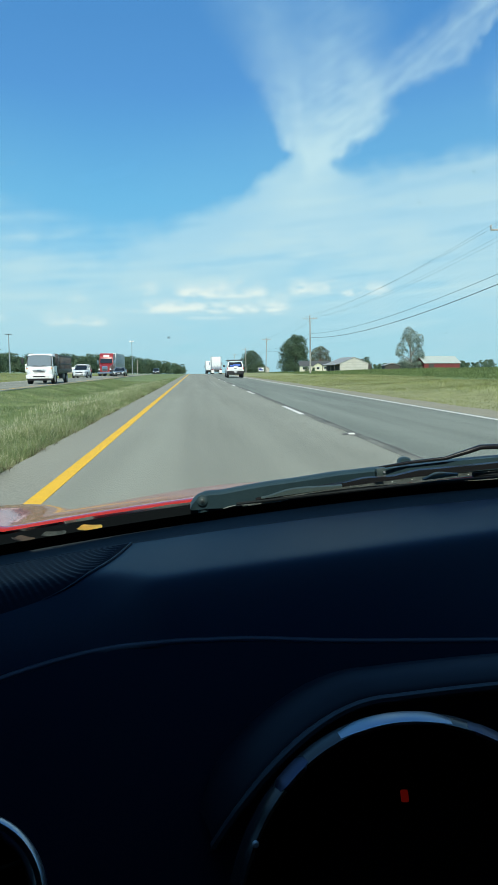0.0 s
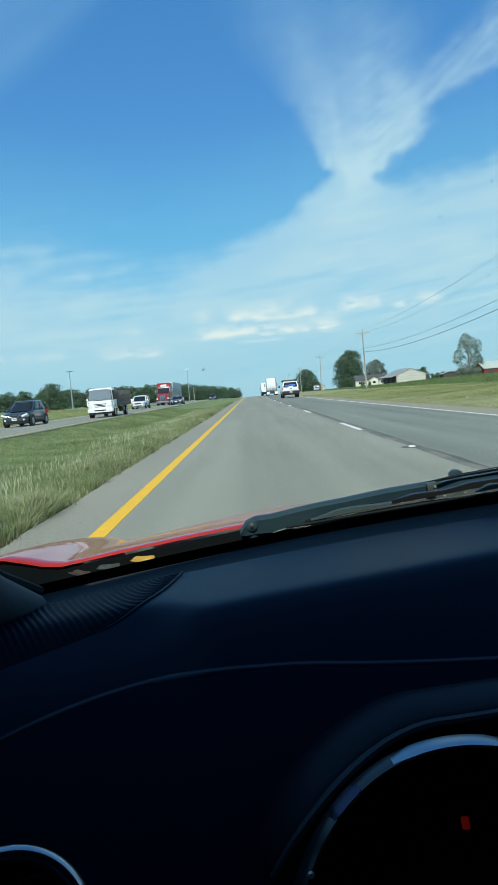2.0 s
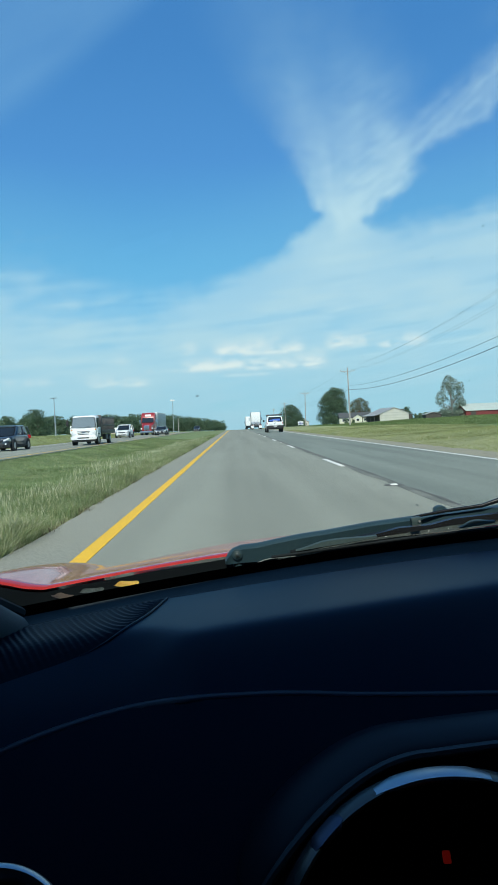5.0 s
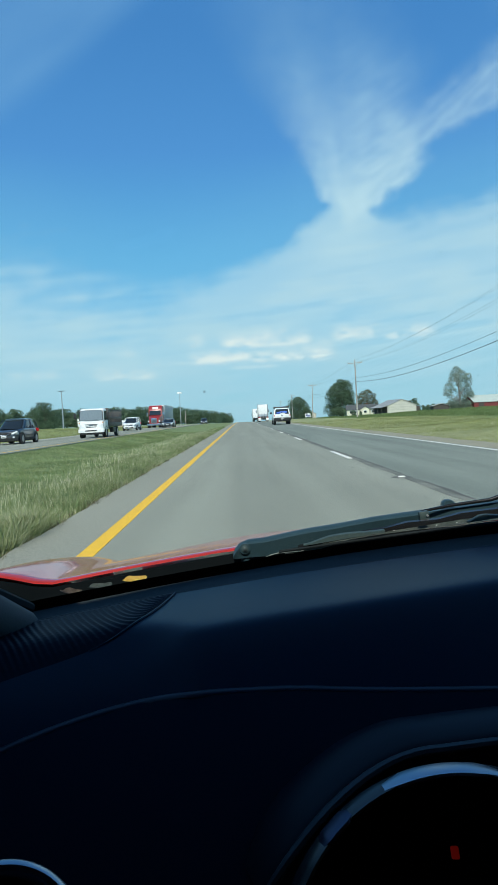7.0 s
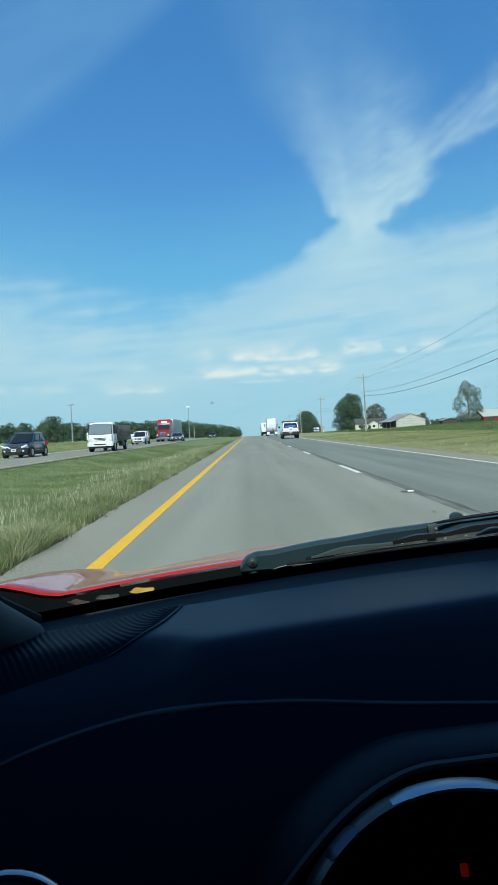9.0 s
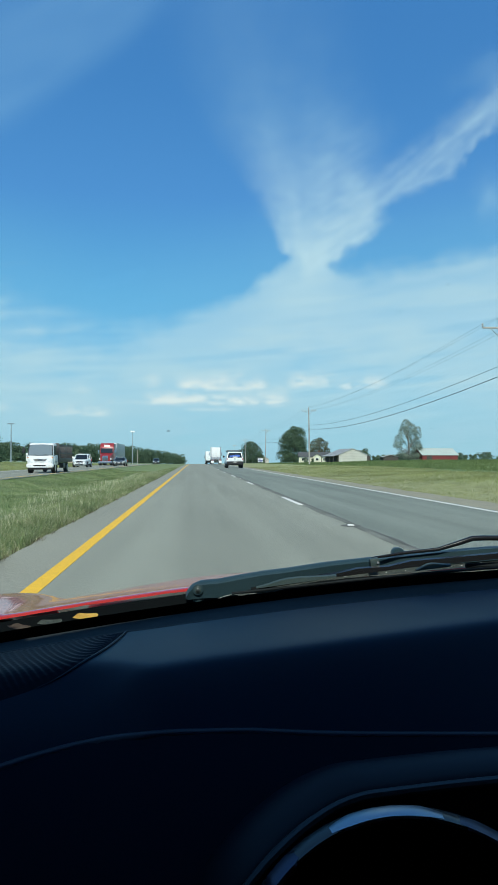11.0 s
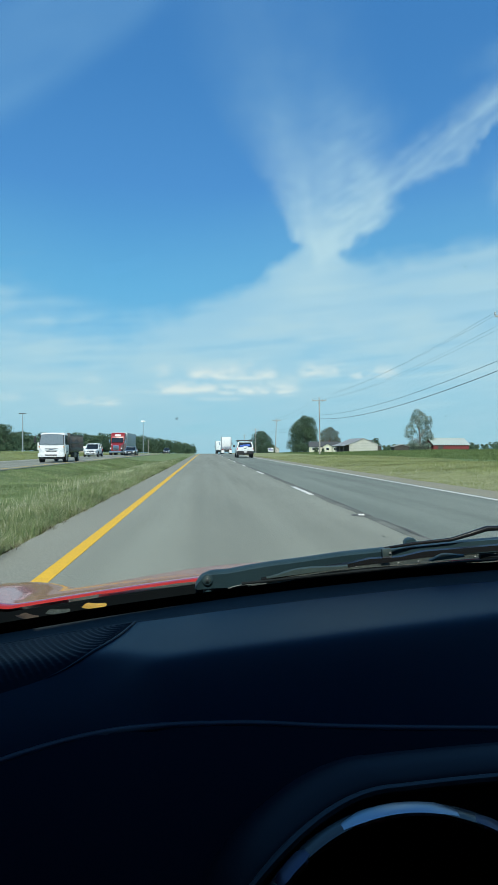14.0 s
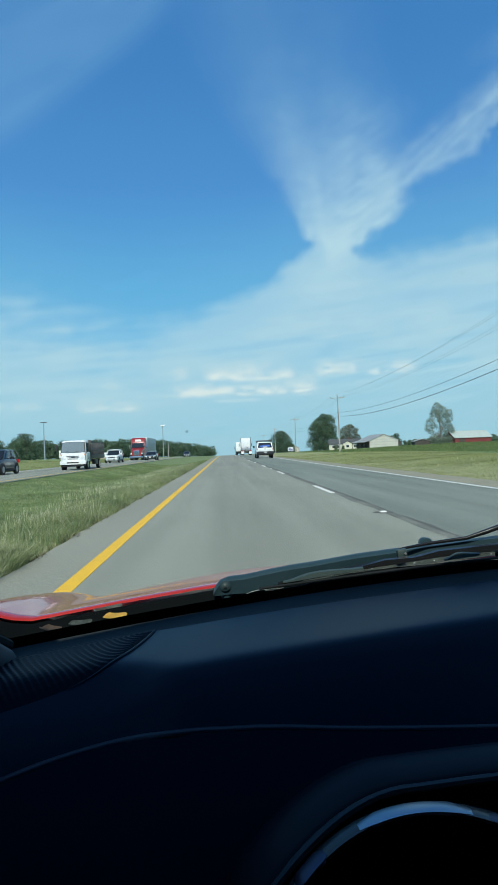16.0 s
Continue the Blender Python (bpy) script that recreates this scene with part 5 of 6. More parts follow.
tree("rusty green tree behind the cream house", 78, 400, 16, 14, LEAF_RUST, 7500, 0.28, 0.04, gaps=1.12)
tree("tall airy silver-leaved tree with gaps in its crown", 96, 284, 19, 14.0, LEAF_GREY, 10000, 0.25, 0.0, PALE_BARK, shape=0.5, gaps=1.12)
tree("rounded green tree standing alone in the field", -62, 205, 8.6, 8.5, LEAF, 6500, 0.2, 0.0)
tree("small green tree at the field's edge", -82, 260, 8.5, 8.0, LEAF, 2600, 0.3, 0.0)
tree("small dark tree behind the barns", 112, 420, 9, 8, LEAF, 1800, 0.36, 0.02)
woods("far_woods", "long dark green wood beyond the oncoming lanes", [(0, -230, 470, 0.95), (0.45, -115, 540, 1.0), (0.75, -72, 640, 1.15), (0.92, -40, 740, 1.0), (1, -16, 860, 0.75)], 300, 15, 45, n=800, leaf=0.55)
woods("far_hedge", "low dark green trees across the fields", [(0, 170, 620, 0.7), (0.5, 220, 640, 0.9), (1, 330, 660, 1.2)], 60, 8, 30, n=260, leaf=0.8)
woods("field_scrub", "low green scrub at the foot of the wood", [(0, -140, 330, 1.0), (0.6, -70, 330, 0.9), (1, -52, 300, 0.7)], 50, 4.0, 12, LEAF, 70, 0.5)
tree("small dark bush against the cream farmhouse", 57.2, 331.5, 2.6, 2.8, LEAF, 500, 0.2, 0.0, name="bush")
tree("small dark bush against the cream farmhouse", 60.6, 330.5, 2.2, 2.0, LEAF, 400, 0.2, 0.0, name="bush")
grass("median_grass_behind", 70000, band(-9.6, -2.05, 2.6, -14, 2.0), lambda x, y: 0.12 + 0 * x, GRASS, "unmown green grass of the median beside the car", 0.006, 0.9)
grass("verge_grass_behind", 14000, band(6.85, 20.0, -18, 8.2, 1.0), lambda x, y: 0.06 + 0 * x, DRY_GRASS, "mown olive grass beside the shoulder", 0.008, 1.0)


# ---- vehicles (built with their front towards +y, wheels on z = 0) ----
def ring_section(y, zb, zt, w, bulge=0.06, n=5):
    """A rounded cross-section of a body."""
    pts = []
    h = zt - zb
    for x, z in ((0.86, 0.0), (0.97, 0.12), (1.0, 0.45), (0.985, 0.75), (0.93, 0.94), (0.8, 1.0)):
        pts.append((w * x, y, zb + h * z))
    return pts + [(-x, y, z) for x, _, z in pts[::-1]]


def wheel_set(root, places, r, width):
    for x, y in places:
        bm = bmesh.new()
        s = 1 if x > 0 else -1
        tube(bm, [(x - s * width, y, r), (x - s * width * 0.9, y, r), (x - s * 0.02, y, r), (x, y, r)], [r * 0.88, r, r, r * 0.9], 24)
        w = part("wheel", bm, TYRE, root)
        bm = bmesh.new()
        tube(bm, [(x - s * 0.03, y, r), (x + s * 0.006, y, r), (x + s * 0.02, y, r)], [r * 0.64, r * 0.62, r * 0.2], 20)
        part("rim", bm, RIM, w)


def plate_bars(root, y, z, s, w=0.31):
    bm = bmesh.new()
    box(bm, (0, y, z), (w, 0.012, 0.15), 0.003)
    p = part("plate", bm, PLATE, root)
    bm = bmesh.new()
    box(bm, (0, y + s * 0.008, z), (w * 0.7, 0.004, 0.05), 0.001)
    part("bar", bm, DARK_STEEL, p)


def rounded(hl, hw, yc, z, n=40, power=4.5, lower=None):
    """A rounded rectangle in plan at height z; lower(y): how far it sags there."""
    pts = []
    for i in range(n):
        q = 2 * math.pi * i / n
        c, d = math.cos(q), math.sin(q)
        k = (abs(c) ** power + abs(d) ** power) ** (-1 / power)
        y = yc + hl * k * d
        pts.append((hw * k * c, y, z - (lower(y) if lower else 0.0)))
    return pts


def passenger_car(label, paint, L=4.6, W=1.86, H=1.7, kind="suv", name="car"):
    """A family car: rounded lower body with sloping bonnet, glasshouse, roof, wheels in dark arches, lamps, grille, bumpers, mirrors."""
    root = thing(name, label, "car", "oncoming traffic")
    w, f, b = W / 2, L / 2, -L / 2
    belt = H * (0.61 if kind == "suv" else 0.64)
    hood_y = f - 1.15
    sag = lambda z: (lambda y: (z / belt) ** 3 * (0.2 * max(0.0, (y - hood_y) / 1.15) ** 1.3 + (0.0 if kind == "suv" else 0.05 * max(0.0, (b + 0.9 - y) / 0.9))))
    bm = bmesh.new()
    loft(bm, [rounded(f * a, w * c, 0, z, lower=sag(z)) for z, a, c in ((0.22, 0.94, 0.86), (0.3, 0.98, 0.95), (0.45, 1.0, 0.985), (0.62, 1.0, 1.0), (0.76, 0.992, 0.995), (belt - 0.14, 0.975, 0.985), (belt - 0.04, 0.955, 0.955), (belt, 0.93, 0.9))])
    part("body", bm, paint, root)
    rear, top_r, top_f = b + (0.14 if kind == "suv" else 0.7), b + (0.55 if kind == "suv" else 1.45), hood_y - 0.85
    bm = bmesh.new()
    levels = []
    for u in (0.0, 0.3, 0.6, 0.85, 1.0):
        y0, y1 = rear + (top_r - rear) * u ** 1.3, hood_y + 0.05 + (top_f - hood_y) * u ** 1.15
        levels.append(rounded((y1 - y0) / 2, w * (0.92 - 0.18 * u ** 1.4), (y0 + y1) / 2, belt - 0.03 + (H - 0.09 - belt + 0.03) * u, power=5))
    loft(bm, levels)
    part("glasshouse", bm, TINT, root, "dark tinted windows")
    bm = bmesh.new()
    yc, hl = (top_r + top_f) / 2, (top_f - top_r) / 2
    loft(bm, [rounded((hl + 0.1) * a, w * 0.77 * c, yc + 0.03, z, power=5) for z, a, c in ((H - 0.12, 1.0, 1.0), (H - 0.06, 1.0, 0.99), (H - 0.02, 0.94, 0.9), (H, 0.75, 0.65))])
    part("roof", bm, paint, root)
    for s in (-1, 1):
        for y0, y1 in ((hood_y + 0.03, top_f + 0.05), (rear + 0.03, top_r), ((rear + hood_y) / 2 - 0.1, yc - 0.05)):
            bm = bmesh.new()
            tube(bm, [(s * w * 0.915, y0, belt - 0.03), (s * w * 0.86, y0 + (y1 - y0) * 0.55, belt + (H - belt) * 0.5), (s * w * 0.755, y1, H - 0.09)], 0.038, 6)
            part("pillar", bm, paint, root)
        bm = bmesh.new()
        loft(bm, [[(s * (w + o), hood_y - 0.42 + 0.07 * k * math.cos(q), belt + 0.08 + 0.075 * k * math.sin(q)) for q in span(0, 2 * math.pi * 11 / 12, 12)] for o, k in ((-0.05, 0.4), (0.02, 0.9), (0.14, 1.0), (0.18, 0.7))])
        part("mirror", bm, paint, root)
        bm = bmesh.new()
        loft(bm, [[(s * (w * 0.93 - a), f - 0.5 + o * 0.44, belt - 0.3 + 0.1 * o + h) for a, h in ((0.0, 0.05), (0.0, -0.05))] + [(s * (w * (0.52 + 0.41 * (1 - o))), f * 0.995 - 0.02 - 0.3 * (1 - o) , belt - 0.34 + k) for k in (-0.05, 0.06)] for o in (0.0, 1.0)])
        part("headlight", bm, LENS, root)
        bm = bmesh.new()
        box(bm, (s * w * 0.82, b + 0.06, belt - 0.14), (w * 0.26, 0.14, 0.26), 0.05)
        part("tail_light", bm, TAIL, root)
        bm = bmesh.new()
        tube(bm, [(s * w * 0.66, f - 0.1, 0.46), (s * w * 0.66, f + 0.005, 0.46)], 0.055, 12)
        part("fog_lamp", bm, LENS, root)
        bm = bmesh.new()
        box(bm, (s * (w + 0.002), -0.1, 0.34), (0.03, L * 0.42, 0.13), 0.012)
        part("sill", bm, BLACK, root)
        for y in (f - 0.88, b + 0.86):
            bm = bmesh.new()
            torus(bm, (s * (w - 0.03), y, 0.35), (1, 0.001, 0), 0.385, 0.045, 24, 6, 0.0, 2 * math.pi)
            part("wheel_arch", bm, BLACK, root)
    bm = bmesh.new()
    loft(bm, [[(w * 0.5 * a, f * 0.985 + d, belt - 0.34 + h) for a, h in ((-1, 0.07), (1, 0.07), (0.85, -0.13), (-0.85, -0.13))] for d in (-0.05, 0.04)])
    g = part("grille", bm, BLACK, root)
    bm = bmesh.new()
    tube(bm, [(-w * 0.46, f * 0.985 + 0.05, belt - 0.28), (-w * 0.2, f * 0.985 + 0.06, belt - 0.42), (w * 0.2, f * 0.985 + 0.06, belt - 0.42), (w * 0.46, f * 0.985 + 0.05, belt - 0.28)], 0.018, 6)
    part("grille_bar", bm, CHROME, g)
    bm = bmesh.new()
    box(bm, (0, f - 0.05, 0.4), (w * 1.1, 0.14, 0.13), 0.04)
    part("lower_intake", bm, BLACK, root)
    bm = bmesh.new()
    box(bm, (0, 0, 0.25), (W * 0.84, L * 0.86, 0.14), 0.04)
    part("underbody", bm, BLACK, root)
    wheel_set(root, [(s * (w + 0.005), y) for s in (-1, 1) for y in (f - 0.88, b + 0.86)], 0.34 if kind == "suv" else 0.32, 0.22)
    plate_bars(root, f + 0.03, 0.5, 1)
    return root


def put(root, x, y, heading=0.0):
    root.matrix_world = pose(x, y, float(profile(y)) + 0.004, 0, 0, heading)
    return root


def ladder_pickup():
    """A white pickup seen from behind, with a cap, an open rear hatch full of blue cargo, and a ladder rack."""
    root = thing("pickup_truck", "white pickup with open rear hatch, blue cargo and black rack", "truck", "traffic ahead")
    w = 0.98
    bm = bmesh.new()
    loft(bm, [ring_section(*s) for s in ((-2.75, 0.52, 1.16, w * 0.96), (-2.66, 0.48, 1.2, w), (0.4, 0.45, 1.2, w), (1.6, 0.45, 1.14, w), (2.5, 0.48, 1.06, w * 0.97), (2.8, 0.55, 0.92, w * 0.88))])
    part("body", bm, WHITE_PAINT, root)
    bm = bmesh.new()
    loft(bm, [[(-w * 0.93, y, 1.18), (w * 0.93, y, 1.18), (w * 0.8, y + s, 1.80), (w * 0.72, y + s, 1.84), (-w * 0.72, y + s, 1.84), (-w * 0.8, y + s, 1.80)] for y, s in ((-2.62, 0.22), (-1.0, 0.0), (0.2, 0.0), (1.5, -0.75))])
    part("cab_and_cap", bm, WHITE_PAINT, root)
    bm = bmesh.new()
    loft(bm, [[(-0.82, -2.67 + d, 1.2), (0.82, -2.67 + d, 1.2), (0.7, -2.45 + d, 1.78), (-0.7, -2.45 + d, 1.78)] for d in (0.0, 0.05)])
    hatch = part("rear_window", bm, TINT, root, "dark rear opening")
    for x, z, sx, sz in ((-0.34, 1.34, 0.55, 0.22), (0.3, 1.38, 0.56, 0.3), (-0.02, 1.44, 0.5, 0.14)):
        bm = bmesh.new()
        box(bm, (x, -2.63 + (z - 1.22) * 0.38, z), (sx, 0.12, sz), 0.05)
        part("cargo_bag", bm, BLUE_CLOTH, root, "blue cargo behind the rear window")
    bm = bmesh.new()
    box(bm, (0.05, -2.72, 1.28), (0.5, 0.04, 0.1), 0.02)
    part("tailgate_trim", bm, SIGN_WHITE, root)
    bm = bmesh.new()
    box(bm, (0, -2.77, 1.0), (1.62, 0.05, 0.4), 0.03)
    gate = part("tailgate", bm, WHITE_PAINT, root)
    bm = bmesh.new()
    box(bm, (0, -2.79, 1.06), (0.24, 0.03, 0.08), 0.02)
    part("handle", bm, BLACK, gate)
    for s in (-1, 1):
        bm = bmesh.new()
        box(bm, (s * 0.9, -2.74, 1.06), (0.09, 0.08, 0.24), 0.03)
        part("tail_light", bm, TAIL, root)
        bm = bmesh.new()
        box(bm, (s * (w + 0.14), 1.0, 1.35), (0.22, 0.1, 0.24), 0.05)
        part("mirror", bm, BLACK, root)
        for y in (-2.3, -0.6, 0.9):
            bm = bmesh.new()
            tube(bm, [(s * 0.76, y, 1.78), (s * 0.76, y, 1.98)], 0.03, 8)
            part("rack_post", bm, DARK_STEEL, root)
        bm = bmesh.new()
        tube(bm, [(s * 0.76, -2.45, 1.98), (s * 0.76, 1.2, 1.98)], 0.035, 8)
        part("rack_rail", bm, DARK_STEEL, root)
    for y in (-2.4, -0.6, 0.9):
        bm = bmesh.new()
        box(bm, (0, y, 2.0), (1.72, 0.12, 0.11), 0.02)
        part("rack_bar", bm, DARK_STEEL, root)
    bm = bmesh.new()
    box(bm, (0, -2.82, 0.6), (1.94, 0.26, 0.36), 0.06)
    part("rear_bumper", bm, BLACK, root, "black rear bumper")
    bm = bmesh.new()
    box(bm, (0, -2.95, 0.5), (0.12, 0.16, 0.12), 0.03)
    part("tow_hitch", bm, DARK_STEEL, root)
    plate_bars(root, -2.95, 0.68, -1)
    bm = bmesh.new()
    box(bm, (0, 0, 0.45), (1.6, 5.0, 0.2), 0.05)
    part("chassis", bm, BLACK, root)
    wheel_set(root, [(s * w, y) for s in (-1, 1) for y in (1.75, -1.7)], 0.39, 0.27)
    return root


def stake_truck():
    """A white cab-over truck with a black stake bed."""
    root = thing("stake_truck", "white cab-over truck with a tall black stake bed", "truck", "oncoming traffic")
    w = 0.98
    bm = bmesh.new()
    levels = []
    for z, front, a in ((0.52, 2.98, 0.96), (0.62, 3.04, 0.99), (0.95, 3.05, 1.0), (1.2, 3.03, 1.0), (1.34, 3.0, 0.995), (1.75, 2.88, 0.97), (2.1, 2.76, 0.945), (2.22, 2.66, 0.91), (2.27, 2.5, 0.84)):
        levels.append(rounded((front - 1.35) / 2, w * a, (front + 1.35) / 2, z, power=7))
    loft(bm, levels)
    part("cab", bm, WHITE_PAINT, root, "white rounded cab")
    pane = lambda k, d: [[(x * k * w, 2.995 - 0.3 * (z - 1.34) - 0.06 * abs(x) ** 4 + e, 1.74 + (z - 1.74) * k) for x, z in ((-0.9, 1.36), (-0.5, 1.33), (0, 1.32), (0.5, 1.33), (0.9, 1.36), (0.84, 2.08), (0.5, 2.13), (0, 2.14), (-0.5, 2.13), (-0.84, 2.08))] for e in (d - 0.06, d)]
    bm = bmesh.new()
    loft(bm, pane(1.05, 0.018))
    part("windscreen_frame", bm, BLACK, root)
    bm = bmesh.new()
    loft(bm, pane(1.0, 0.028))
    part("windscreen", bm, SKY_GLASS, root)
    for s in (-1, 1):
        bm = bmesh.new()
        loft(bm, [[(s * (w * 0.99 + d), 1.55, 1.36), (s * (w * 0.99 + d), 2.72, 1.36), (s * (w * 0.955 + d), 2.58, 2.04), (s * (w * 0.955 + d), 1.55, 2.04)] for d in (-0.04, 0.02)])
        part("side_window", bm, TINT, root)
        bm = bmesh.new()
        box(bm, (s * (w + 0.005), 2.1, 0.98), (0.03, 1.25, 0.7), 0.01)
        part("door", bm, WHITE_PAINT, root)
        bm = bmesh.new()
        tube(bm, [(s * 0.93, 2.72, 2.06), (s * 1.2, 2.9, 2.04), (s * 1.22, 2.92, 1.4), (s * 0.97, 2.8, 1.3)], 0.02, 6)
        arm = part("mirror_arm", bm, DARK_STEEL, root)
        bm = bmesh.new()
        box(bm, (s * 1.24, 2.9, 1.72), (0.2, 0.09, 0.42), 0.04)
        part("mirror", bm, BLACK, arm)
        bm = bmesh.new()
        loft(bm, [[(s * x * w, 3.03 + d - 0.05 * (x > 0.8), z) for x, z in ((0.55, 0.8), (0.93, 0.84), (0.95, 1.12), (0.78, 1.0))] for d in (-0.05, 0.035)])
        part("headlight", bm, LENS, root)
        bm = bmesh.new()
        box(bm, (s * 0.9, 2.99, 1.18), (0.1, 0.06, 0.08), 0.02)
        part("turn_lamp", bm, AMBER, root)
        bm = bmesh.new()
        tube(bm, [(s * 0.08, 3.03, 1.33), (s * 0.5, 3.0, 1.44)], 0.01, 6)
        part("wiper", bm, BLACK, root)
        bm = bmesh.new()
        torus(bm, (s * (w - 0.02), 2.2, 0.42), (1, 0.001, 0), 0.45, 0.05, 24, 6)
        part("wheel_arch", bm, BLACK, root)
        bm = bmesh.new()
        box(bm, (s * 0.85, -1.0, 0.55), (0.3, 1.0, 0.4), 0.04)
        part("side_box", bm, DARK_STEEL, root)
    for k in range(3):
        bm = bmesh.new()
        box(bm, (0, 3.05, 1.04 - 0.1 * k), (0.98 - 0.1 * k, 0.03, 0.045), 0.012)
        part("grille_slot", bm, BLACK, root)
    bm = bmesh.new()
    box(bm, (0, 3.08, 0.98), (0.3, 0.02, 0.05), 0.01)
    part("emblem", bm, CHROME, root)
    bm = bmesh.new()
    loft(bm, [rounded(0.16 * a, 1.0 * a, 3.02, z, power=5) for z, a in ((0.42, 0.96), (0.46, 1.0), (0.66, 1.0), (0.7, 0.97))])
    bump = part("bumper", bm, WHITE_PAINT, root)
    bm = bmesh.new()
    box(bm, (0, 3.17, 0.56), (0.9, 0.03, 0.1), 0.02)
    part("intake", bm, BLACK, bump)
    bm = bmesh.new()
    box(bm, (0, 2.95, 0.34), (1.8, 0.3, 0.16), 0.04)
    part("valance", bm, BLACK, bump)
    for s in (-1, 1):
        bm = bmesh.new()
        tube(bm, [(s * 0.68, 3.1, 0.56), (s * 0.68, 3.19, 0.56)], 0.055, 12)
        part("fog_lamp", bm, LENS, bump)
    bm = bmesh.new()
    box(bm, (0, -0.9, 0.66), (0.85, 7.0, 0.2), 0.03)
    part("chassis", bm, BLACK, root)
    bm = bmesh.new()
    box(bm, (0, -1.6, 0.88), (2.04, 5.6, 0.12), 0.02)
    part("bed_floor", bm, DARK_STEEL, root)
    bm = bmesh.new()
    box(bm, (0, 1.2, 1.55), (2.04, 0.08, 1.5), 0.02)
    part("bed_headboard", bm, DARK_STEEL, root, "black steel headboard")
    bm = bmesh.new()
    box(bm, (0, -4.35, 1.5), (2.0, 0.06, 1.2), 0.02)
    part("bed_tailboard", bm, DARK_STEEL, root)
    for s in (-1, 1):
        for i in range(12):
            bm = bmesh.new()
            box(bm, (s * 1.0, 1.05 - 0.48 * i, 1.52), (0.05, 0.1, 1.28), 0.012)
            part("stake", bm, DARK_STEEL, root)
        for z, h in ((1.02, 0.22), (1.5, 0.1), (2.12, 0.14)):
            bm = bmesh.new()
            box(bm, (s * 1.03, -1.6, z), (0.03, 5.5, h), 0.008)
            part("side_board", bm, DARK_STEEL, root)
    wheel_set(root, [(s * 0.97, y) for s in (-1, 1) for y in (2.2, -2.4)], 0.39, 0.26)
    return root


def semi_tractor(label, paint, trailer, name="semi_truck", group="traffic"):
    """A long-nosed tractor, with a box trailer or with a bare sleeper back."""
    root = thing(name, label, "truck", group)
    bm = bmesh.new()
    loft(bm, [[(-a, y, z0), (a, y, z0), (a, y, z1 - 0.1), (a * 0.85, y, z1), (-a * 0.85, y, z1), (-a, y, z1 - 0.1)] for y, a, z0, z1 in
              ((0.0, 1.2, 0.9, 3.8), (2.1, 1.2, 0.9, 3.92), (2.45, 1.17, 0.9, 3.75), (2.72, 1.16, 0.9, 3.1), (3.2, 1.12, 0.85, 2.15), (3.9, 0.98, 0.75, 1.95), (5.0, 0.85, 0.7, 1.75), (5.15, 0.78, 0.72, 1.62))])
    part("cab", bm, paint, root)
    bm = bmesh.new()
    loft(bm, [[(-1.02, 3.2 + d, 2.2), (1.02, 3.2 + d, 2.2), (1.0, 2.78 + d, 3.0), (-1.0, 2.78 + d, 3.0)] for d in (0.0, 0.05)])
    part("windscreen", bm, TINT, root)
    bm = bmesh.new()
    box(bm, (0, 5.16, 1.25), (0.95, 0.1, 0.85), 0.05)
    g = part("grille", bm, CHROME, root)
    for k in range(5):
        bm = bmesh.new()
        box(bm, (0, 5.22, 0.95 + 0.15 * k), (0.8, 0.02, 0.05), 0.01)
        part("grille_slot", bm, BLACK, g)
    bm = bmesh.new()
    box(bm, (0, 5.2, 0.55), (2.3, 0.25, 0.35), 0.08)
    part("bumper", bm, CHROME if trailer else WHITE_PAINT, root)
    bm = bmesh.new()
    box(bm, (0, 2.6, 3.45), (1.0, 0.05, 0.36), 0.02, Euler((0.39, 0, 0)).to_matrix())
    part("roof_emblem", bm, SIGN_WHITE, root)
    for s in (-1, 1):
        bm = bmesh.new()
        box(bm, (s * 0.92, 4.95, 1.15), (0.28, 0.2, 0.26), 0.06)
        part("headlight", bm, LENS, root)
        bm = bmesh.new()
        box(bm, (s * 1.42, 2.9, 2.35), (0.22, 0.12, 0.7), 0.05)
        part("mirror", bm, CHROME, root)
        bm = bmesh.new()
        tube(bm, [(s * 1.08, -0.15, 1.0), (s * 1.08, -0.15, 3.9)], 0.08, 10)
        part("exhaust_stack", bm, CHROME, root)
        bm = bmesh.new()
        box(bm, (s * 1.0, -1.6, 1.12), (0.62, 2.6, 0.05), 0.02)
        part("mudguard", bm, DARK_STEEL, root)
    bm = bmesh.new()
    box(bm, (0, 0.9, 0.85), (1.0, 8.2, 0.3), 0.03)
    part("chassis", bm, DARK_STEEL, root)
    wheel_set(root, [(s * 1.2, y) for s in (-1, 1) for y in (4.2, -1.0, -2.2)], 0.5, 0.5)
    if trailer:
        bm = bmesh.new()
        box(bm, (0, -7.6, 2.62), (2.58, 14.2, 2.8), 0.05)
        t = part("trailer", bm, SILVER if paint == TRUCK_RED else WHITE_PAINT, root, "plain box trailer")
        bm = bmesh.new()
        box(bm, (0, -0.48, 2.7), (2.5, 0.05, 2.6), 0.03)
        part("trailer_front", bm, WHITE_PAINT, t, "white front wall of the trailer")
        for k in range(9):
            for s in (-1, 1):
                bm = bmesh.new()
                box(bm, (s * 1.3, -1.2 - 1.55 * k, 2.62), (0.025, 0.06, 2.7), 0.005)
                part("side_rib", bm, SILVER, t)
        bm = bmesh.new()
        box(bm, (0, -12.4, 0.95), (2.2, 3.6, 0.4), 0.04)
        part("bogie", bm, DARK_STEEL, t)
        for s in (-1, 1):
            bm = bmesh.new()
            box(bm, (s * 1.25, -7.0, 0.85), (0.04, 6.0, 0.7), 0.01)
            part("skirt", bm, WHITE_PAINT, t)
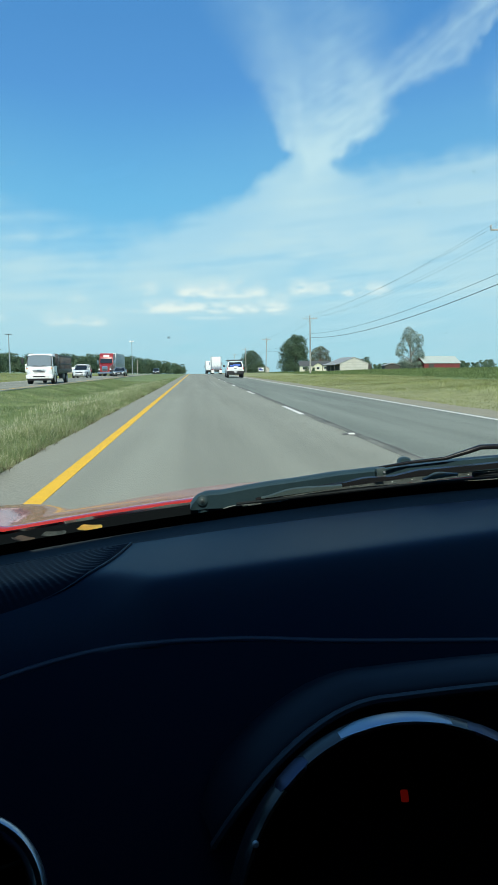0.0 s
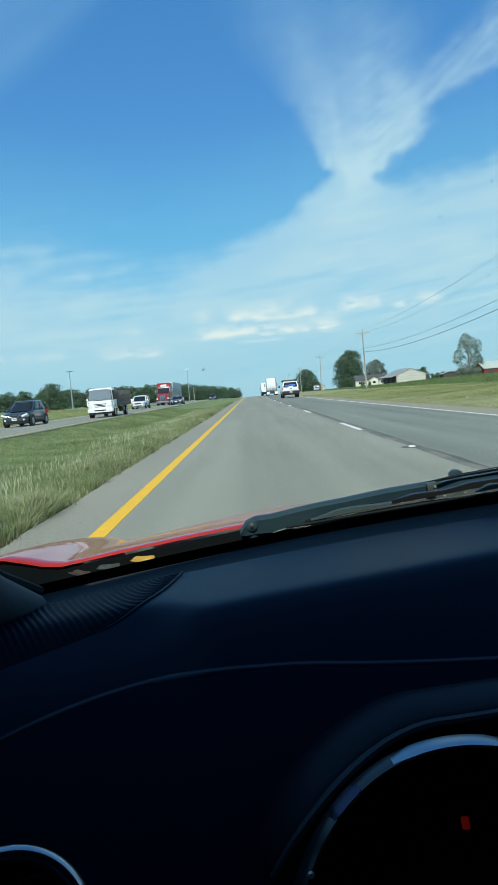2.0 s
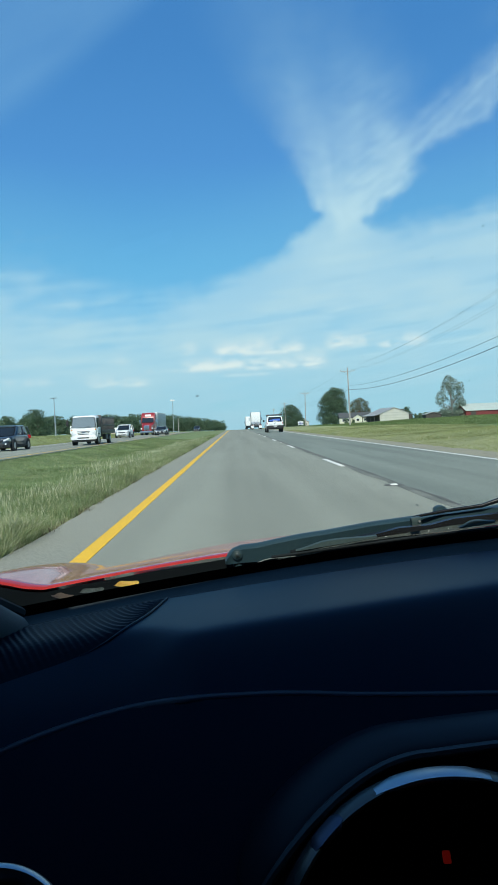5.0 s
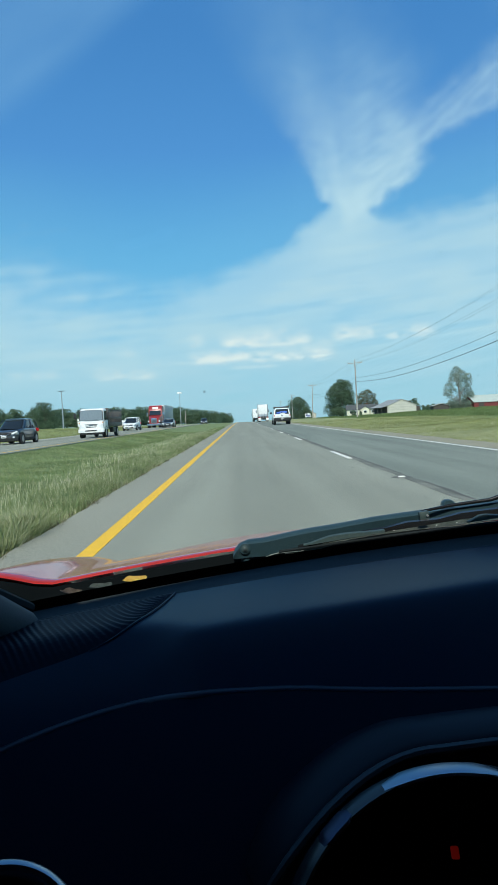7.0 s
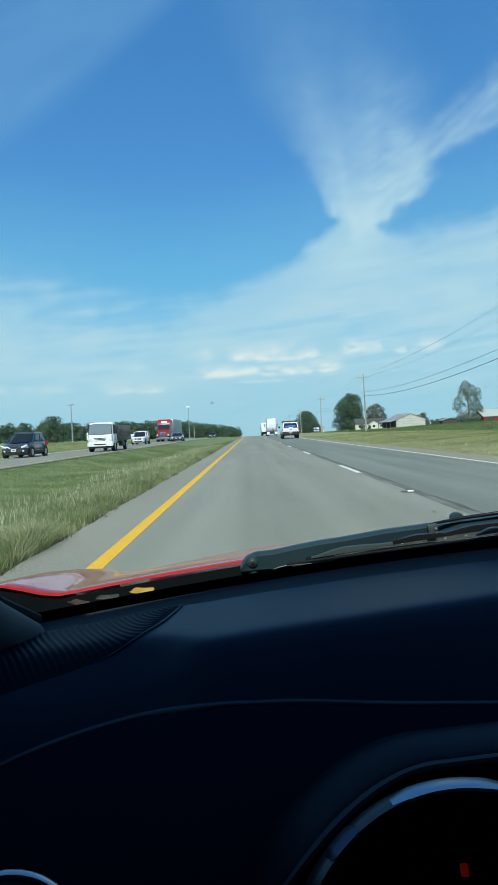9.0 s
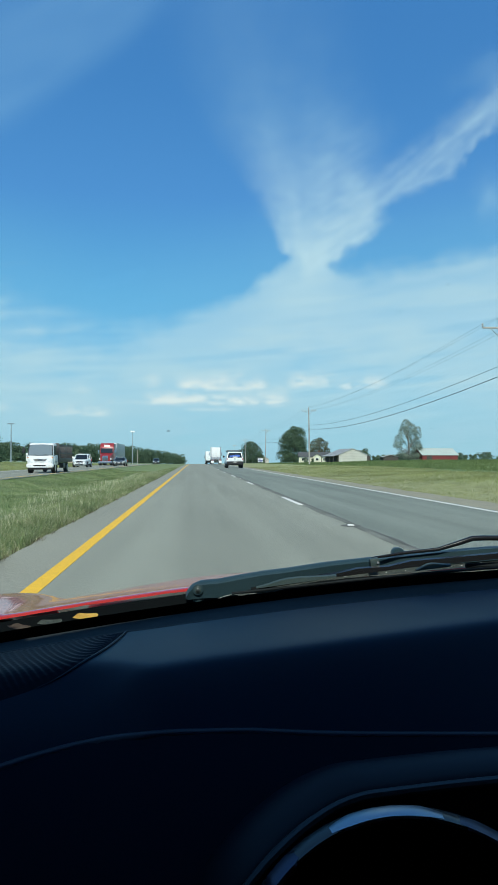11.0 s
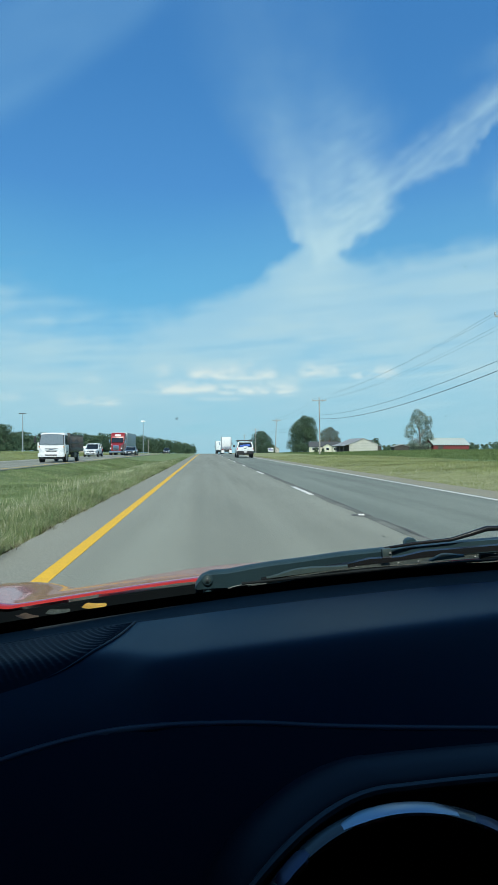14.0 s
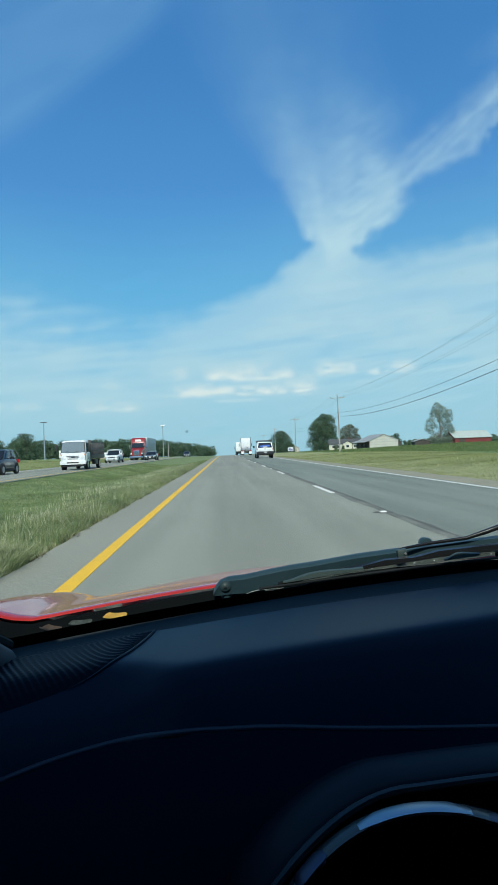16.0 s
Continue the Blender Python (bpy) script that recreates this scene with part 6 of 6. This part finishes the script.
        wheel_set(root, [(s * 1.22, y) for s in (-1, 1) for y in (-11.8, -13.1)], 0.5, 0.5)
    else:
        bm = bmesh.new()
        box(bm, (0, -0.06, 2.7), (2.1, 0.06, 2.0), 0.05)
        part("sleeper_back", bm, WHITE_PAINT, root)
        bm = bmesh.new()
        box(bm, (0, -0.1, 1.3), (2.3, 0.1, 0.66), 0.03)
        part("deck_plate", bm, GALV, root, "grey deck plate behind the cab")
        for x in (-0.35, 0.35):
            bm = bmesh.new()
            tube(bm, [(x, -0.12, 1.7), (x * 0.6, -0.4, 1.4), (x * 0.3, -0.9, 1.15)], 0.025, 6)
            part("air_hose", bm, BLACK, root)
        bm = bmesh.new()
        tube(bm, [(0, -1.6, 1.05), (0, -1.6, 1.18)], [0.5, 0.45], 20)
        part("fifth_wheel", bm, DARK_STEEL, root)
        for s in (-1, 1):
            bm = bmesh.new()
            box(bm, (s * 0.85, -3.4, 0.95), (0.3, 0.06, 0.14), 0.02)
            part("tail_light", bm, TAIL, root)
            bm = bmesh.new()
            box(bm, (s * 0.85, -3.36, 0.55), (0.62, 0.02, 0.6), 0.005)
            part("mudflap", bm, SIGN_WHITE, root)
    return root


put(ladder_pickup(), 4.6, 77)
put(semi_tractor("white semi tractor with a tall sleeper, driving ahead without trailer", WHITE_PAINT, False), 4.75, 146)
put(semi_tractor("white semi tractor further ahead on the crest", WHITE_PAINT, True), 4.7, 215)
put(stake_truck(), -11.6, 53, 180)
put(passenger_car("white oncoming sport utility car with dark windows", WHITE_PAINT, 4.7, 1.9, 1.78), -14.9, 88, 180)
put(passenger_car("slate blue oncoming sport utility car", DARK_PAINT, 4.5, 1.84, 1.68), -15.3, 44, 180)
put(passenger_car("grey oncoming saloon car", GREY_PAINT, 4.7, 1.82, 1.45, "saloon"), -11.7, 104, 180)
put(semi_tractor("red oncoming semi truck with a silver box trailer", TRUCK_RED, True), -15.3, 118, 180)
put(passenger_car("dark oncoming pickup-like car far off", DARK_PAINT, 4.9, 1.9, 1.8), -12.0, 205, 180)


# ---- poles, wires and lamps ----
POLE_X, POLE_YS = 19.6, (-30, 40, 110, 180, 250, 325)


def utility_pole():
    root = thing("utility_pole", "weathered wooden utility pole with a crossarm", "pole", "power line poles")
    bm = bmesh.new()
    tube(bm, [(0, 0, -0.6), (0.02, 0, 3), (0.05, 0, 6.5), (0.04, 0, 9.75)], [0.13, 0.12, 0.105, 0.085], 14)
    part("pole", bm, POLE_WOOD, root)
    bm = bmesh.new()
    box(bm, (0.04, -0.16, 9.2), (2.4, 0.08, 0.1), 0.015)
    arm = part("crossarm", bm, POLE_WOOD, root)
    for x in (-1.15, 0.62, 1.15):
        bm = bmesh.new()
        tube(bm, [(x, -0.16, 9.26), (x, -0.16, 9.34), (x, -0.16, 9.38), (x, -0.16, 9.44), (x, -0.16, 9.5)], [0.02, 0.07, 0.045, 0.07, 0.03], 10)
        part("insulator", bm, CERAMIC, arm)
    for s in (-1, 1):
        bm = bmesh.new()
        tube(bm, [(0.04, -0.2, 8.5), (s * 0.65, -0.2, 9.15)], 0.025, 6)
        part("brace", bm, GALV, arm)
    bm = bmesh.new()
    tube(bm, [(0.04, 0, 9.7), (0.04, 0, 9.95)], [0.05, 0.03], 8)
    part("top_pin", bm, CERAMIC, root)
    for z in (6.1, 6.75):
        bm = bmesh.new()
        box(bm, (0.05, -0.17, z), (0.1, 0.14, 0.1), 0.02)
        part("cable_clamp", bm, GALV, root)
    return root


first = utility_pole()
for i, y in enumerate(POLE_YS):
    p = first if i == 0 else copy_thing(first, Matrix())
    p.matrix_world = pose(POLE_X, y, land_at(POLE_X, y), (0.4, -0.5, 0.3, 0.6, -0.4, 0.5)[i], (0.8, -0.6, -0.9, 1.1, -1.2, 0.5)[i], 0)


def wire(label, x, z, r, sag):
    pts = []
    for a, b in zip(POLE_YS, POLE_YS[1:]):
        for k in range(12):
            u = k / 12
            y = a + (b - a) * u
            pts.append((x, y, land_at(POLE_X, a) * (1 - u) + land_at(POLE_X, b) * u + z - sag * 4 * u * (1 - u)))
    bm = bmesh.new()
    tube(bm, pts, r, 5)
    tagged(solid("overhead_wire", bm, CABLE), label, "cable", "overhead wires")


for x in (-1.15, 0.62, 1.15):
    wire("thin bare overhead power wire on the crossarms", POLE_X + x, 9.5, 0.0058, 0.9)
wire("thin bare overhead wire on the pole tops", POLE_X + 0.04, 9.95, 0.0058, 0.8)
wire("thick black telephone cable sagging between the poles", POLE_X - 0.12, 6.1, 0.024, 1.0)
wire("black telephone cable sagging between the poles", POLE_X - 0.12, 6.75, 0.015, 0.9)


def lamp_mast(x, y, h, heads, label):
    root = thing("lamp_mast", label, "street lamp", "lamp masts")
    root.location = (x, y, land_at(x, y) - 0.1)
    bm = bmesh.new()
    tube(bm, [(0, 0, 0), (0, 0, h * 0.5), (0, 0, h)], [0.2, 0.15, 0.1], 10)
    part("mast", bm, GALV, root)
    if heads == 1:
        bm = bmesh.new()
        box(bm, (0, 0, h + 0.06), (1.9, 0.5, 0.16), 0.05)
        part("lamp_head", bm, DARK_STEEL, root)
    else:
        bm = bmesh.new()
        torus(bm, (0, 0, h), (0, 0.001, 1), 0.75, 0.07, 24, 6)
        part("lamp_ring", bm, GALV, root)
        for k in range(heads):
            q = 2 * math.pi * k / heads
            bm = bmesh.new()
            tube(bm, [(0.75 * math.cos(q), 0.75 * math.sin(q), h - 0.35), (0.75 * math.cos(q), 0.75 * math.sin(q), h + 0.1), (0.75 * math.cos(q), 0.75 * math.sin(q), h + 0.35)], [0.34, 0.26, 0.1], 10)
            part("lamp_head", bm, SIGN_WHITE, root)


lamp_mast(-29.5, 313, 15.5, 6, "tall grey high-mast lamp with a ring of white heads")
lamp_mast(-50, 182, 10.5, 1, "dark double-headed lot lamp on a slim pole")
lamp_mast(-78, 250, 10.0, 1, "slim grey lot lamp at the field's edge")


def post(x, y, h, label):
    bm = bmesh.new()
    tube(bm, [(0, 0, -0.3), (0, 0, h)], [0.16, 0.12], 10)
    ob = tagged(solid("wooden_post", bm, POLE_WOOD), label, "pole", "plain posts")
    ob.location = (x, y, land_at(x, y))


post(-34, 250, 7.0, "plain pale wooden post beside the far lanes")
post(-26, 300, 6.5, "plain pale wooden post beside the far lanes")


# ---- buildings ----
def gable_house(name, label, x, y, turn, L, W, eave, ridge, wall, roof, windows=(), door=None, chimney=False, over=0.4, gable_w=None):
    """A house with its ridge along local x, walls with windows on its front (-y), a pitched roof with eaves."""
    root = thing(name, label, "building", "farm buildings")
    bm = bmesh.new()
    loft(bm, [[(u, -W / 2, -0.6), (u, W / 2, -0.6), (u, W / 2, eave), (u, 0, ridge), (u, -W / 2, eave)] for u in (-L / 2, L / 2)])
    w = part("wall", bm, wall, root)
    for s in (-1, 1):
        bm = bmesh.new()
        k = (ridge - eave) / (W / 2)
        loft(bm, [[(u, s * (W / 2 + over), eave - k * over), (u, 0, ridge + 0.02), (u, 0, ridge + 0.2), (u, s * (W / 2 + over), eave - k * over + 0.16)] for u in (-L / 2 - over, L / 2 + over)])
        part("roof", bm, roof, root)
    for u, z, sx, sz, side in windows:
        bm = bmesh.new()
        c = (u, -W / 2 - 0.03, z) if side == 0 else (-L / 2 - 0.03, u, z)
        size = (sx + 0.2, 0.1, sz + 0.2) if side == 0 else (0.1, sx + 0.2, sz + 0.2)
        box(bm, c, size, 0.02)
        fr = part("window", bm, SIGN_WHITE, root)
        for a in (-1, 1):
            bm = bmesh.new()
            c2 = (u + a * sx / 4, -W / 2 - 0.09, z) if side == 0 else (-L / 2 - 0.09, u + a * sx / 4, z)
            box(bm, c2, (sx / 2 - 0.06, 0.02, sz) if side == 0 else (0.02, sx / 2 - 0.06, sz), 0.004)
            part("pane", bm, TINT, fr)
    if door:
        bm = bmesh.new()
        box(bm, (door[0], -W / 2 - 0.05, 1.05), (door[1], 0.1, door[2]), 0.02)
        part("door", bm, DARK_WOOD if door[1] > 1.5 else SIGN_WHITE, root)
    if chimney:
        bm = bmesh.new()
        box(bm, (L * 0.18, 0.4, ridge + 0.3), (0.7, 0.6, 1.2), 0.02)
        part("chimney", bm, BRICK_RED, root)
    if gable_w:
        bm = bmesh.new()
        loft(bm, [[(gable_w - 2.4, v, -0.6), (gable_w + 2.4, v, -0.6), (gable_w + 2.4, v, eave), (gable_w, v, eave + 1.35), (gable_w - 2.4, v, eave)] for v in (-W / 2 - 1.0, 0)])
        part("wall", bm, wall, root)
        for s in (-1, 1):
            bm = bmesh.new()
            loft(bm, [[(gable_w, v, eave + 1.4), (gable_w + s * 2.8, v, eave - 0.18), (gable_w + s * 2.8, v, eave - 0.02), (gable_w, v, eave + 1.56)] for v in (-W / 2 - 1.4, 0)])
            part("roof", bm, roof, root)
        bm = bmesh.new()
        box(bm, (gable_w, -W / 2 - 1.04, 1.5), (1.7, 0.1, 1.4), 0.02)
        fr = part("window", bm, SIGN_WHITE, root)
        bm = bmesh.new()
        box(bm, (gable_w, -W / 2 - 1.1, 1.5), (1.4, 0.02, 1.15), 0.004)
        part("pane", bm, TINT, fr)
    root.matrix_world = pose(x, y, land_at(x, y), 0, 0, turn)
    return root


gable_house("farmhouse", "low cream farmhouse with grey shingle roof and brick chimney", 62.5, 338, -8, 15.5, 8, 2.8, 5.2, CREAM, GREY_ROOF, ((-5.5, 1.5, 1.5, 1.3, 0), (-3.3, 1.5, 0.9, 1.3, 0), (5.6, 1.5, 1.6, 1.3, 0)), chimney=True, gable_w=1.6)


def pole_barn():
    """A white boarded gabled barn, its tin roof carried on over an open dark lean-to, with a dark loft on the far slope."""
    L, W, eave, ridge = 14.0, 10.6, 2.6, 4.7
    root = gable_house("barn", "white boarded barn with tin roof and open lean-to", 55.8, 236, 97, L, W, eave, ridge, WHITE_WALL, TIN_ROOF, over=0.25)
    k = (ridge - eave) / (W / 2)
    for i in range(13):
        z = 0.3 + 0.3 * i
        half = W / 2 if z < eave else (ridge - z) / k
        half = min(half, max((ridge - z - 0.28) / k, 0.1))
        bm = bmesh.new()
        box(bm, (-L / 2 - 0.03, 0, z), (0.05, 2 * half, 0.27), 0.01)
        part("board", bm, WHITE_WALL if i % 3 else PALE_BOARD, root)
    bm = bmesh.new()
    loft(bm, [[(u, W / 2 + 0.2, eave - 0.02), (u, W / 2 + 2.2, eave - 0.55), (u, W / 2 + 2.2, eave - 0.4), (u, W / 2 + 0.2, eave + 0.14)] for u in (-L / 2 - 0.2, L / 2 + 0.2)])
    lean = part("lean_to_roof", bm, TIN_ROOF, root)
    for u in (-6.6, -2.2, 2.2, 6.6):
        bm = bmesh.new()
        box(bm, (u, W / 2 + 2.0, 0.6), (0.2, 0.2, 2.9), 0.02)
        part("lean_to_post", bm, DARK_WOOD, lean)
    # Dark wall colour stands for the shaded inside of the open lean-to.
    bm = bmesh.new()
    box(bm, (0, W / 2 + 0.12, 0.9), (L - 0.2, 0.12, 3.0), 0.02)
    part("lean_to_back", bm, DARK_WOOD, lean)
    bm = bmesh.new()
    loft(bm, [[(u, -1.2, ridge - 1.0), (u, -4.6, eave - 0.1), (u, -4.6, ridge - 0.75), (u, -1.2, ridge - 0.12)] for u in (-3.4, 5.0)])
    loft_part = part("loft", bm, DARK_WOOD, root, "dark boarded loft on the roof")
    bm = bmesh.new()
    box(bm, (0.7, -2.9, ridge - 0.36), (8.8, 3.9, 0.1), 0.01, Euler((math.atan2(0.63, 3.4), 0, 0)).to_matrix())
    part("loft_roof", bm, TIN_ROOF, loft_part)
    bm = bmesh.new()
    box(bm, (-1.0, -W / 2 - 1.0, 0.9), (9, 1.8, 2.6), 0.03)
    part("side_shed", bm, DARK_WOOD, root)


pole_barn()
gable_house("red_barn", "long red barn with a pale tin roof", 108, 285, 12, 18, 9, 2.6, 5.4, BARN_RED, PALE_TIN, door=(-5.5, 2.6, 2.2))
gable_house("shed", "low white shed behind the barns", 84, 330, 30, 9, 5, 2.0, 3.0, WHITE_WALL, TIN_ROOF)
# Closed shed with dark walls all round.
gable_house("shed", "low tin-roofed shed with dark walls behind the barns", 80, 262, 80, 12, 6, 1.7, 2.5, DARK_WOOD, TIN_ROOF)
gable_house("cottage", "small white cottage beneath the round oak", 38.5, 372, 90, 10, 7, 2.4, 4.2, WHITE_WALL, TIN_ROOF)


# ---- signs on the far side ----
def board_sign(x, y, w, h, z, label, bars, frame_material, posts=True):
    root = thing("sign", label, "sign", "roadside signs")
    bm = bmesh.new()
    box(bm, (0, 0, z), (w, 0.12, h), 0.02)
    b = part("board", bm, SIGN_WHITE, root)
    for cx, cz, sx, sz in bars:
        bm = bmesh.new()
        box(bm, (cx * w, -0.068, z + cz * h), (sx * w, 0.012, sz * h), 0.003)
        part("bar", bm, SIGN_BLUE, b)
    if posts:
        for s in (-1, 1):
            bm = bmesh.new()
            box(bm, (s * w * 0.4, 0.12, z / 2 - 0.2), (0.12, 0.1, z + h), 0.01)
            part("post", bm, frame_material, root)
    else:
        for s in (-1, 1):
            bm = bmesh.new()
            box(bm, (s * (w / 2 + 0.45), 0, z - 0.1), (0.9, 0.7, h + 0.7), 0.05)
            part("pier", bm, frame_material, root)
        bm = bmesh.new()
        box(bm, (0, 0, (z - h / 2) / 2 - 0.2), (w + 1.4, 0.6, z - h / 2 + 0.4), 0.05)
        part("plinth", bm, frame_material, root)
    root.matrix_world = pose(x, y, land_at(x, y), 0, 0, 0)


board_sign(-50, 205, 3.6, 2.4, 1.7, "white roadside sign with rows of blue lettering", ((0, 0.25, 0.7, 0.12), (0, 0.0, 0.8, 0.22), (0, -0.3, 0.5, 0.1)), POLE_WOOD)
board_sign(-46, 262, 6.0, 2.0, 1.6, "stone-framed entrance sign with a white panel", ((0, 0.0, 0.6, 0.25),), SIGN_TAN, False)
board_sign(30.5, 300, 2.4, 1.7, 1.7, "white campaign sign with blue lettering on the bank", ((-0.15, 0.3, 0.4, 0.14), (0, 0.0, 0.86, 0.26), (0.05, -0.3, 0.6, 0.12)), POLE_WOOD)
